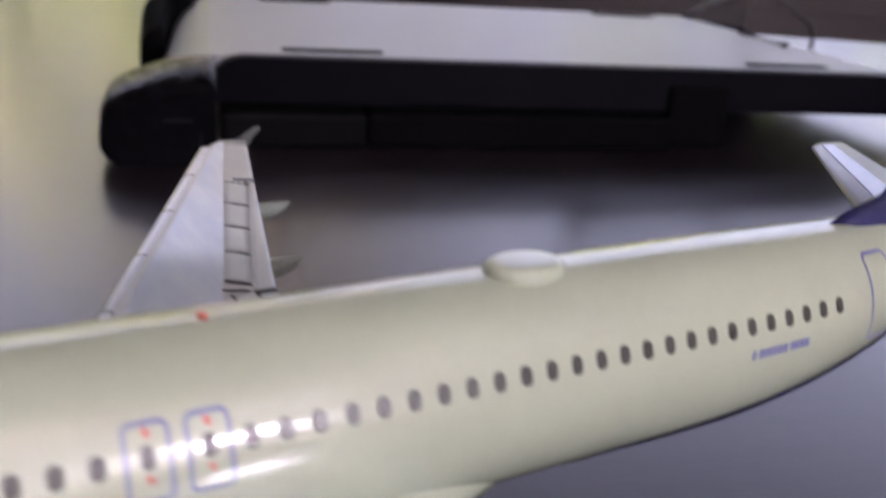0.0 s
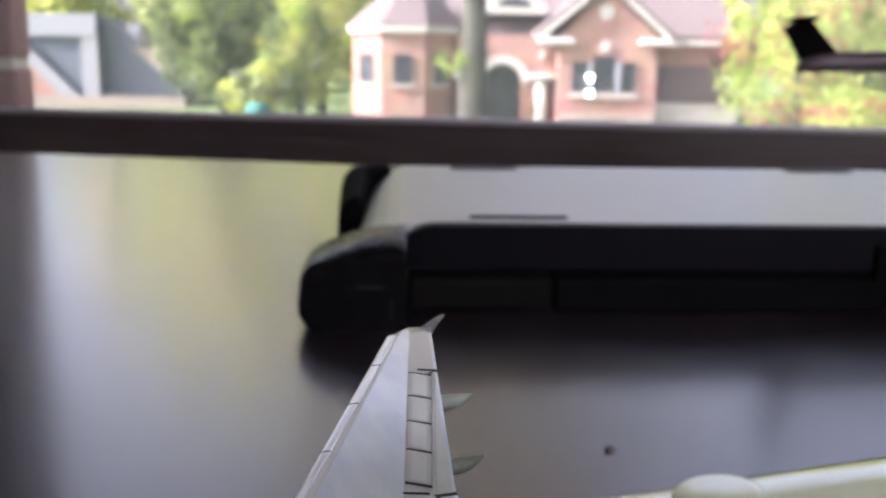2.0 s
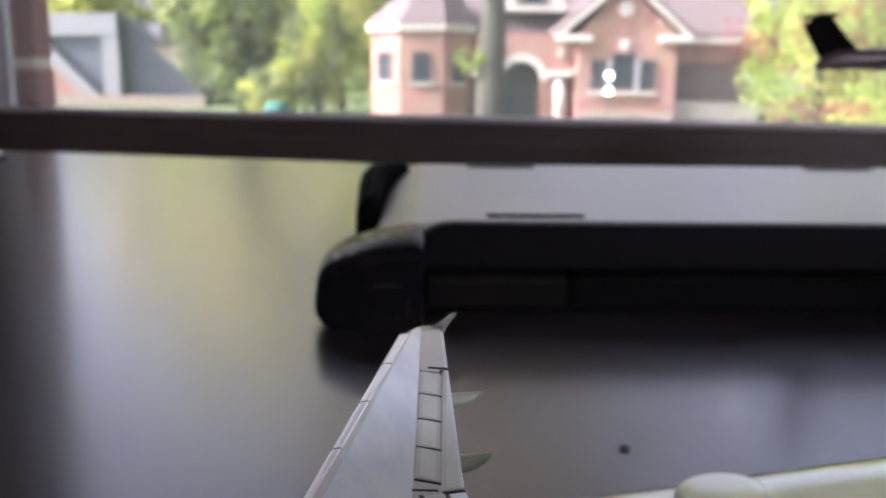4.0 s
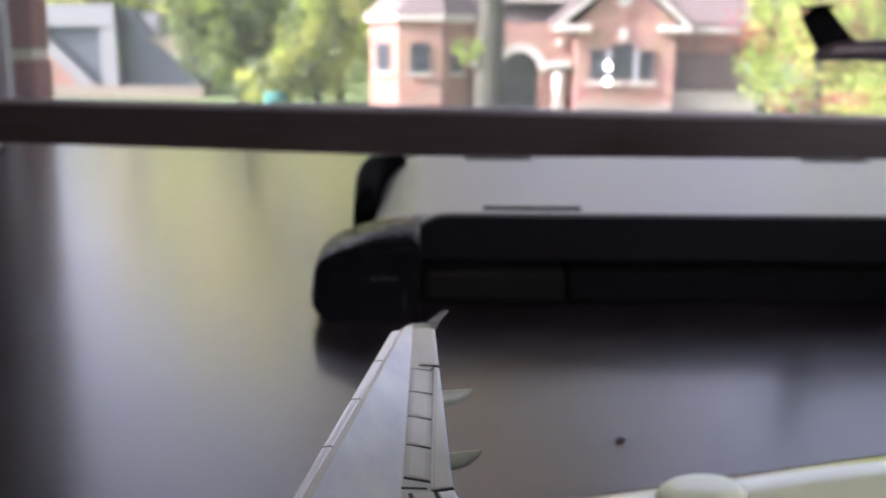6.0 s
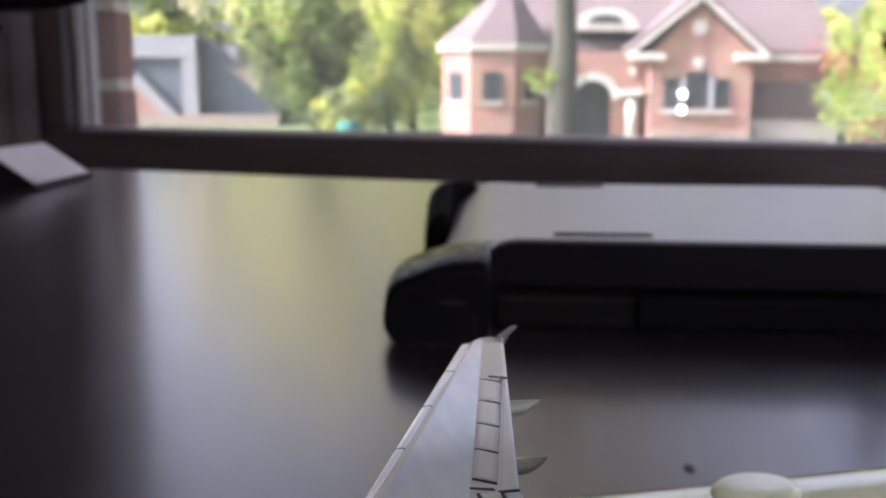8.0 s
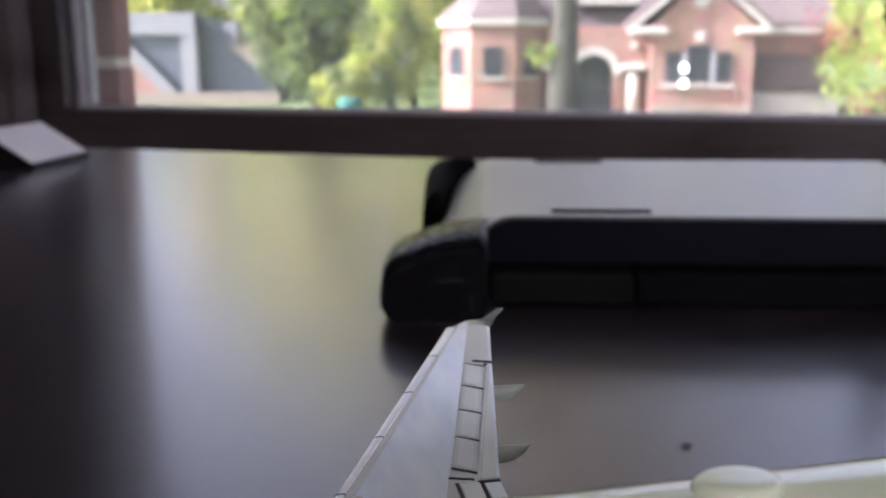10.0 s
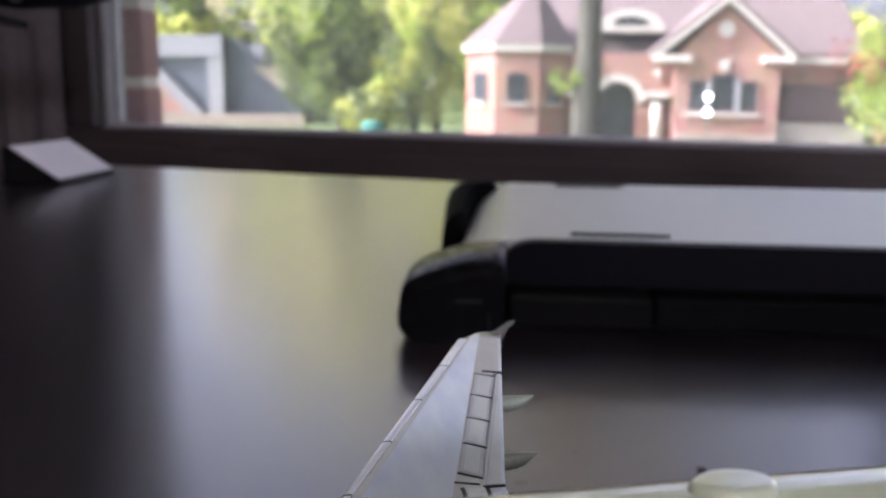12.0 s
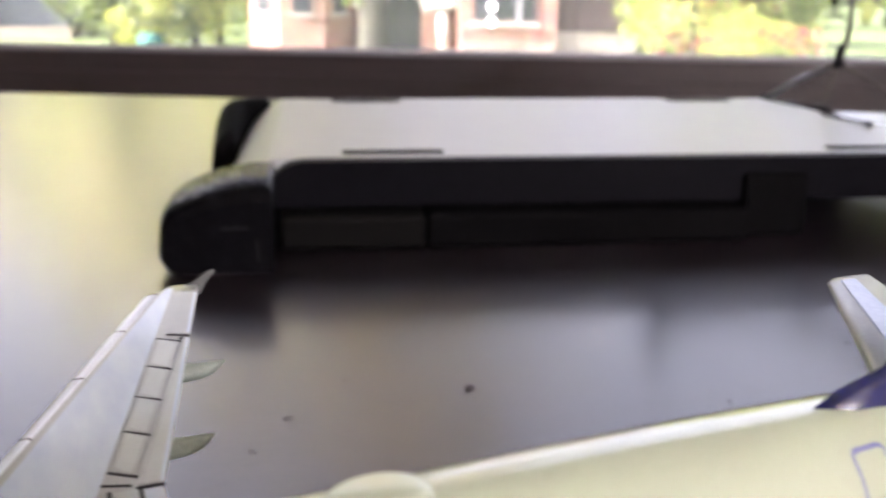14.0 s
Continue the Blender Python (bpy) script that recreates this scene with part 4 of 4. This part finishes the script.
def build_brick_house():
    h = thing("brick_house", "red brick house with turret, arched porch and mauve roof", "house")
    # eight-sided turret
    cx, cy, R = -0.30, 42.0, 2.38
    ang = [radians(22.5 + 45 * k) for k in range(8)]
    ring = [(cx + R * math.cos(a), cy + R * math.sin(a)) for a in ang]
    turret = part("turret", prism(ring, "z", GROUND, 1.55), BRICK_FAR, h, "brick turret")
    big = [(cx + (R + 0.22) * math.cos(a), cy + (R + 0.22) * math.sin(a)) for a in ang]
    part("turret_eave", prism(big, "z", 1.50, 1.82, 0.03), STONE_TRIM, turret, "pale stone eave")
    own = bmesh.new()
    base = [own.verts.new((cx + (R + 0.25) * math.cos(a), cy + (R + 0.25) * math.sin(a), 1.82)) for a in ang]
    tip = own.verts.new((cx + 0.75, cy, 4.7))
    for i in range(8):
        own.faces.new((base[i], base[(i + 1) % 8], tip))
    own.faces.new(base)
    part("turret_roof", own, ROOF_MAUVE, turret, "mauve turret roof")
    for deg in (225, 270, 315):
        a = radians(deg)
        ap = R * math.cos(radians(22.5))
        x, y = cx + ap * math.cos(a), cy + ap * math.sin(a)
        m = pose(x, y, 0, 0, 0, deg + 90)
        w = part("house_window", box(-0.36, 0.36, -0.05, 0.05, -0.62, 0.60), PANE_DARK, turret, "dark turret window", m=m)
        bm = box(-0.40, -0.36, -0.08, 0.05, -0.62, 0.64)
        box(0.36, 0.40, -0.08, 0.05, -0.62, 0.64, bm=bm)
        box(-0.36, 0.36, -0.08, 0.05, 0.60, 0.64, bm=bm)
        part("window_frame", bm, DOOR_DARK, w)
        part("window_sill", box(-0.50, 0.50, -0.14, 0.05, -0.74, -0.62), STONE_TRIM, w)
    # main body behind porch and gable
    part("wall", box(1.2, 14.2, 42.3, 50.0, GROUND, 1.5), BRICK_FAR, h, "brick wall")
    own = prism([(41.9, 1.45), (41.9, 1.62), (46.3, 4.9), (50.6, 1.62), (50.6, 1.45)], "x", 0.2, 14.6)
    part("roof", own, ROOF_MAUVE, h, "mauve shingle roof")
    # porch wall with arch
    cxa, rad, spring = 4.05, 0.82, -0.53
    own = bmesh.new()

    def face_with_arch(y):
        outer = [(2.0, GROUND), (2.0, 1.5), (6.3, 1.5), (6.3, GROUND)]
        arch = [(cxa + rad, GROUND)] + [(cxa + rad * math.cos(radians(a)), spring + rad * math.sin(radians(a))) for a in range(0, 181, 12)] + [(cxa - rad, GROUND)]
        return outer, arch
    outer, arch = face_with_arch(0)
    pts = outer + arch
    own = prism(pts, "y", 41.0, 41.5)
    part("porch_wall", own, BRICK_FAR, h, "brick porch wall with an arch")
    inner = [(cxa + rad * math.cos(radians(a)), spring + rad * math.sin(radians(a))) for a in range(0, 181, 12)]
    outerb = [(cxa + (rad + 0.36) * math.cos(radians(a)), spring + (rad + 0.36) * math.sin(radians(a))) for a in range(180, -1, -12)]
    part("arch_band", prism(inner + outerb, "y", 40.85, 41.2), STONE_TRIM, h, "pale stone arch band")
    door = part("entry_door", box(cxa - 0.8, cxa + 0.8, 41.7, 41.8, GROUND, 0.3), PANE_DARK, h, "dark glazed entry doors")
    part("door_rail", box(cxa - 0.03, cxa + 0.03, 41.66, 41.7, GROUND, 0.25), DOOR_DARK, door)
    for x in (2.32, 5.72):
        c = part("porch_column", tube([(x, 40.75, GROUND), (x, 40.75, -0.35)], [0.27, 0.23], 20), STONE_TRIM, h, "pale porch column", True)
        part("capital", box(x - 0.48, x + 0.48, 40.3, 41.2, -0.35, -0.10, 0.05), STONE_TRIM, c)
        part("column_base", box(x - 0.36, x + 0.36, 40.4, 41.1, GROUND, GROUND + 0.3, 0.04), STONE_TRIM, c)
    part("wall_lantern", box(5.62, 5.86, 40.72, 40.96, 0.50, 0.86, 0.06), STONE_TRIM, h, "pale wall lantern")
    # eyebrow dormer
    own = prism([(4.55 + 1.45 * math.cos(radians(a)), 2.45 + 0.95 * math.sin(radians(a))) for a in range(0, 181, 12)], "y", 41.5, 43.4)
    dm = part("eyebrow_dormer", own, STONE_TRIM, h, "pale curved roof dormer")
    part("dormer_vent", prism([(4.55 + 0.75 * math.cos(radians(a)), 2.75 + 0.35 * math.sin(radians(a))) for a in range(0, 181, 18)], "y", 41.46, 41.6), PANE_DARK, dm)
    # gabled front
    part("gable_wall", prism([(6.35, GROUND), (6.35, 1.5), (8.28, 3.45), (10.55, 1.5), (10.55, GROUND)], "y", 40.0, 42.4), BRICK_FAR, h, "brick gable wall")
    rake = prism([(5.40, 1.26), (8.28, 3.60), (11.05, 1.26), (11.05, 1.48), (8.28, 3.86), (5.40, 1.48)], "y", 39.65, 40.0)
    part("rake_board", rake, STONE_TRIM, h, "pale gable boards")
    for x0, x1 in ((5.35, 6.9), (9.75, 11.1)):
        part("eave_return", box(x0, x1, 39.6, 40.02, 1.12, 1.42, 0.04), STONE_TRIM, h)
    part("gable_roof", prism([(5.30, 1.40), (8.28, 3.80), (11.15, 1.40), (11.15, 1.62), (8.28, 4.05), (5.30, 1.62)], "y", 39.72, 46.0), ROOF_MAUVE, h)
    own = bmesh.new()
    bmesh.ops.create_cone(own, cap_ends=True, segments=28, radius1=0.33, radius2=0.33, depth=0.12)
    bmesh.ops.transform(own, matrix=pose(8.28, 39.97, 2.5, 90), verts=own.verts)
    part("round_vent", own, STONE_TRIM, h, "round pale gable vent")
    for x0, x1, z1 in ((6.95, 7.55, 0.35), (7.85, 8.75, 0.62), (9.05, 9.6, 0.35)):
        pane_window(h, x0, x1, -0.85, z1, 39.98, trim=0.04, bars=0)
    for x0, x1 in ((7.60, 7.80), (8.80, 9.00)):
        part("window_mullion", box(x0, x1, 39.86, 40.02, -0.95, 0.42, 0.02), WHITE_TRIM, h, "pale mullion between windows")
    part("keystone", prism([(8.12, 0.8), (8.44, 0.8), (8.5, 1.25), (8.06, 1.25)], "y", 39.9, 40.02), STONE_TRIM, h)
    part("long_sill", box(6.75, 9.8, 39.84, 40.02, -1.08, -0.93, 0.03), STONE_TRIM, h)
    # lower wing on the right with a dark roof over a pale wall
    part("side_wall", box(10.55, 13.3, 41.4, 42.3, GROUND, 1.2), BRICK_FAR, h)
    part("side_eave", box(10.4, 13.6, 41.1, 41.5, 1.15, 1.40, 0.03), STONE_TRIM, h)
    part("low_roof", prism([(10.56, 0.28), (13.20, 0.25), (14.75, -1.30), (10.56, -1.30)], "y", 40.7, 41.38, 0.03), ROOF_DARK, h, "dark low roof of the side wing")
    part("low_wall", box(10.58, 14.5, 40.9, 41.39, GROUND, -1.31), STONE_TRIM, h, "pale low side wall")
    part("plinth", box(6.4, 10.5, 39.75, 39.99, GROUND, -1.82, 0.03), TAN_WALL, h, "pale stone plinth")
    # two added glowing balls stand in for white glints; there is no lamp here
    for k, z in enumerate((-0.26, -0.90)):
        own = bmesh.new()
        bmesh.ops.create_uvsphere(own, u_segments=16, v_segments=10, radius=0.135)
        bmesh.ops.translate(own, vec=(7.62, 39.55, z), verts=own.verts)
        part("glint_ball", own, GLINT_GLOW, h, "glowing white ball standing in for a glint", True)
    # post added only to carry the glint balls
    part("glint_post", tube([(7.62, 39.55, GROUND), (7.62, 39.55, -0.5)], 0.04, 10), DOOR_DARK, h)


build_brick_house()


def build_neighbour():
    h = thing("neighbour_house", "tan house with white trim and slate-grey roof", "house")
    y = 55.0
    part("wall", box(-26, -13.6, y, y + 9, GROUND, -0.6), TAN_WALL, h, "tan siding wall")
    own = prism([(-26, 0.8), (-17.6, 2.6), (-17.2, 2.6), (-13.2, -1.4), (-13.2, -1.75), (-26, -1.75)], "y", y - 0.4, y + 9)
    part("roof", own, ROOF_SLATE, h, "slate-grey shingle roof")
    part("white_post", box(-18.45, -17.55, y - 1.2, y - 0.4, GROUND, 2.55), WHITE_TRIM, h, "broad white corner post")
    part("white_fascia", box(-23.5, -17.55, y - 1.25, y - 0.45, 1.5, 2.75), WHITE_TRIM, h, "white fascia box")
    part("roof_slope", prism([(-23.5, 1.5), (-18.45, 1.5), (-18.45, -1.8), (-19.4, -1.8), (-23.5, 1.3)], "y", y - 1.0, y - 0.6), ROOF_SLATE, h)
    part("rake_board", prism([(-22.4, 2.05), (-22.4, 1.15), (-19.65, -1.8), (-18.7, -1.8)], "y", y - 1.4, y - 1.0), WHITE_TRIM, h, "white sloping gable board")
    part("gable_wall", prism([(-26, GROUND), (-26, 1.4), (-22.4, 1.4), (-19.3, -1.8), (-19.3, GROUND)], "y", y - 1.2, y - 0.9), BRICK_FAR, h)
    part("chimney", box(-16.3, -15.5, y + 0.2, y + 1.2, 0.0, 2.3), WHITE_TRIM, h, "pale chimney")
    part("dormer_wall", prism([(-15.9, 0.95), (-13.8, 1.0), (-13.5, -0.3), (-14.3, -0.3)], "y", y - 0.7, y - 0.3), TAN_WALL, h)
    part("low_wall", box(-26, -12.6, y - 2.0, y - 1.5, GROUND, -1.75), TAN_WALL, h)


build_neighbour()


def crown(rnd, centre, radii, count, size, lobes=26):
    """Many small leaf clumps round the lobes of a crown."""
    verts, faces = [], []
    cs = []
    for _ in range(lobes):
        v = Vector((rnd.gauss(0, 1), rnd.gauss(0, 1), rnd.gauss(0, 1))).normalized() * rnd.uniform(0.25, 0.95)
        cs.append((Vector((v.x * radii[0], v.y * radii[1], v.z * radii[2])), rnd.uniform(0.16, 0.38)))
    for _ in range(count):
        c, r = rnd.choice(cs)
        d = Vector((rnd.gauss(0, 1), rnd.gauss(0, 1), rnd.gauss(0, 1))).normalized() * r * rnd.uniform(0.5, 1.05)
        p = Vector(centre) + c + Vector((d.x * radii[0], d.y * radii[1], d.z * radii[2]))
        a = Vector((rnd.gauss(0, 1), rnd.gauss(0, 1), rnd.gauss(0, 0.7))).normalized()
        b = a.orthogonal().normalized()
        b = (b * math.cos(1.3) + a.cross(b) * math.sin(1.3)).normalized()
        s = size * rnd.uniform(0.6, 1.4)
        i = len(verts)
        verts += [p - a * s, p + b * s * 0.5, p + a * s, p - b * s * 0.45 + Vector((0, 0, s * 0.2))]
        faces += [(i, i + 1, i + 2), (i, i + 2, i + 3)]
    return [tuple(v) for v in verts], faces


def tree(name, label, x, y, height, radii, material, count, size, seed, trunk_r=0.16, extra=None):
    rnd = random.Random(seed)
    t = thing(name, label, "tree" if name == "tree" else "bush")
    top = height - radii[2] * 0.6
    pts, rs = [], []
    for k in range(6):
        f = k / 5
        pts.append((x + rnd.uniform(-0.1, 0.1) * f, y + rnd.uniform(-0.1, 0.1) * f, GROUND - 0.05 + (top - GROUND) * f))
        rs.append(trunk_r * (1.25 - 0.75 * f) if k else trunk_r * 1.6)
    bm = tube(pts, rs, 10)
    for k in range(7):
        a, f = rnd.uniform(0, 6.28), rnd.uniform(0.45, 0.95)
        p = Vector((x, y, GROUND + (top - GROUND) * f))
        q = p + Vector((math.cos(a) * radii[0] * 0.7, math.sin(a) * radii[1] * 0.7, radii[2] * rnd.uniform(0.1, 0.6)))
        tube([p, (p + q) / 2 + Vector((0, 0, 0.15)), q], [trunk_r * 0.4, trunk_r * 0.28, trunk_r * 0.1], 6, bm)
    part("trunk", bm, BARK, t, "", True)
    for mat, n in ((material, count),) + tuple(extra or ()):
        v, f = crown(rnd, (x, y, height - radii[2]), radii, n, size)
        me = bpy.data.meshes.new("crown")
        me.from_pydata(v, [], f)
        me.materials.append(mat)
        ob = new("crown", me)
        ob.parent = t
    return t


TREES = [
    ("tree", "tall dark green leafy tree between the houses", -9.2, 47, 7.6, (3.7, 3.2, 5.0), LEAF_DARK, 8000, 0.17, 1, ((LEAF_MID, 3000),)),
    ("tree", "bright green leafy tree behind the lawn", -4.6, 50, 9.0, (3.8, 3.0, 5.4), LEAF_MID, 6000, 0.16, 2, ((LEAF_YELLOW, 2600), (LEAF_PALE, 3200))),
    ("tree", "yellow-green young tree on the lawn", -5.0, 43, 4.0, (2.3, 1.6, 3.3), LEAF_YELLOW, 3600, 0.12, 3, ((LEAF_MID, 4200), (LEAF_DARK, 2600))),
    # added tree: its crown above the view makes the desk mirror paler
    ("tree", "added tall pale tree that tones the desk's reflection", -3.0, 59, 24.0, (6.5, 4.0, 10.5), LEAF_PALE, 9000, 0.26, 13, ((LEAF_YELLOW, 800),)),
    ("tree", "yellow-green tree above the roofs", -10.5, 60, 24.0, (7.5, 5.0, 12.0), LEAF_PALE, 9000, 0.23, 4, ((LEAF_YELLOW, 3500),)),
    ("tree", "yellow-green tree behind the houses", -17.5, 66, 25.0, (6.2, 4.0, 13.0), LEAF_PALE, 8000, 0.28, 5, ((LEAF_YELLOW, 2000),)),
    ("tree", "light green tree with red blossom", 15.5, 37, 4.2, (3.6, 2.6, 3.5), LEAF_MID, 3300, 0.115, 6, ((LEAF_YELLOW, 1300), (LEAF_RED, 1500))),
    ("tree", "light green tree beside the drive", 19.0, 40, 9.0, (4.0, 3.0, 6.0), LEAF_MID, 12000, 0.18, 7, ((LEAF_YELLOW, 4000), (LEAF_RED, 900))),
    ("tree", "leafy tree behind the brick house", 3.5, 64, 10.5, (6.0, 4.0, 5.2), LEAF_MID, 4000, 0.36, 8, ((LEAF_DARK, 2000),)),
    ("tree", "leafy tree behind the brick house", 15.0, 66, 9.5, (6.5, 4.0, 4.8), LEAF_MID, 4000, 0.36, 9, ((LEAF_YELLOW, 2000),)),
    ("tree", "leafy tree at the edge of the drive", 25.0, 52, 8.0, (5.0, 4.0, 5.6), LEAF_MID, 6000, 0.32, 10, ((LEAF_YELLOW, 2500),)),
    ("bush", "low yellow-green bush on the lawn", -6.6, 41.5, 0.1, (1.9, 1.0, 1.25), LEAF_YELLOW, 1500, 0.11, 11, ((LEAF_DARK, 1500),)),
    ("bush", "low green bush beside the drive", 16.5, 33, -0.5, (2.3, 1.2, 0.85), LEAF_MID, 1000, 0.11, 12, ((LEAF_YELLOW, 700), (LEAF_RED, 450))),
]
for n, lab, x, y, hgt, rad, mat, cnt, size, seed, extra in TREES:
    tree(n, lab, x, y, hgt, rad, mat, cnt, size, seed, 0.05 if n == "bush" else 0.16, extra)


def build_street_tree():
    t = thing("tree", "grey tree trunk standing before the brick house", "tree")
    bm = tube([(1.66, 25, GROUND), (1.66, 25, -1.2), (1.66, 25, 0.2), (1.69, 25, 1.2), (1.66, 25, 2.2), (1.74, 25, 4.4), (1.85, 25, 10.0)], [0.60, 0.42, 0.36, 0.32, 0.30, 0.29, 0.2], 16)
    tube([(1.62, 25, 2.1), (2.2, 25.1, 3.0), (3.2, 25.3, 4.2)], [0.16, 0.13, 0.09], 8, bm)
    part("trunk", bm, BARK, t, "", True)
    rnd = random.Random(21)
    v, f = crown(rnd, (1.2, 24.8, 0.15), (0.7, 0.4, 0.4), 320, 0.055, 16)
    me = bpy.data.meshes.new("sprig")
    me.from_pydata(v, [], f)
    me.materials.append(LEAF_MID)
    tagged(new("sprig", me), "yellow-green shoots on the trunk").parent = t
    # unseen crown, sized and browned to shape what the desk mirrors
    v, f = crown(rnd, (2.4, 25.0, 11.2), (5.6, 4.0, 4.2), 4600, 0.21, 34)
    me = bpy.data.meshes.new("crown")
    me.from_pydata(v, [], f)
    me.materials.append(LEAF_BUD)
    new("crown", me).parent = t


build_street_tree()


def build_woods():
    """The wood behind the houses: clumps along a ragged line."""
    rnd = random.Random(31)
    for mat, shift in ((LEAF_MID, 0), (LEAF_YELLOW, 3), (LEAF_DARK, -2)):
        verts, faces = [], []
        for k in range(34):
            x = -95 + k * 5.6 + shift + rnd.uniform(-1.5, 1.5)
            if -56 < x < -37:
                continue
            h = rnd.uniform(8, 15)
            v, f = crown(rnd, (x, 88 + rnd.uniform(-5, 8), h * 0.42), (4.2, 3.5, h * 0.62), 650, 0.55, 9)
            n = len(verts)
            verts += v
            faces += [tuple(i + n for i in q) for q in f]
        me = bpy.data.meshes.new("far_woods")
        me.from_pydata(verts, [], faces)
        me.materials.append(mat)
        tagged(new("far_woods", me), "leafy spring woods behind the houses", "woods", kind="stuff")


build_woods()


def build_teal_tub():
    tub = part("garden_tub", tube([(-6.45, 40.0, GROUND), (-6.45, 40.0, -1.7), (-6.45, 40.0, -1.5)], [0.46, 0.52, 0.42], 20), TEAL, smooth=True)
    tagged(tub, "teal plastic tub standing on the lawn", "tub")


build_teal_tub()


def build_desk_lamp():
    lamp = thing("desk_lamp", "black jointed desk lamp with a chrome knob", "lamp")
    part("base", tube([(-1.02, 1.12, 0.0), (-1.02, 1.12, 0.018), (-1.02, 1.12, 0.022)], [0.075, 0.075, 0.06], 32), BLACK_PLASTIC, lamp, "", True)
    part("lower_arm", tube([(-1.02, 1.12, 0.02), (-1.06, 1.16, 0.36)], 0.008, 12), BLACK_PLASTIC, lamp)
    part("upper_arm", tube([(-1.06, 1.16, 0.36), (-0.80, 1.26, 0.300)], 0.008, 12), BLACK_PLASTIC, lamp)
    head = part("head", tube([(-0.82, 1.25, 0.287), (-0.79, 1.26, 0.283), (-0.74, 1.28, 0.281), (-0.665, 1.29, 0.280), (-0.620, 1.30, 0.283), (-0.602, 1.305, 0.287)], [0.016, 0.028, 0.031, 0.028, 0.018, 0.005], 20), BLACK_PLASTIC, lamp, "rounded black lamp head", True)
    own = bmesh.new()
    bmesh.ops.create_uvsphere(own, u_segments=16, v_segments=10, radius=0.009)
    bmesh.ops.translate(own, vec=(-0.728, 1.248, 0.266), verts=own.verts)
    part("knob", own, STEEL, head, "chrome knob", True)
    part("switch_lever", tube([(-0.790, 1.27, 0.245), (-0.765, 1.28, 0.236), (-0.730, 1.285, 0.228)], [0.006, 0.0075, 0.005], 10), BLACK_PLASTIC, lamp, "", True)
    part("lever_rod", tube([(-0.790, 1.27, 0.245), (-0.80, 1.26, 0.290)], 0.003, 8), BLACK_PLASTIC, lamp)


build_desk_lamp()
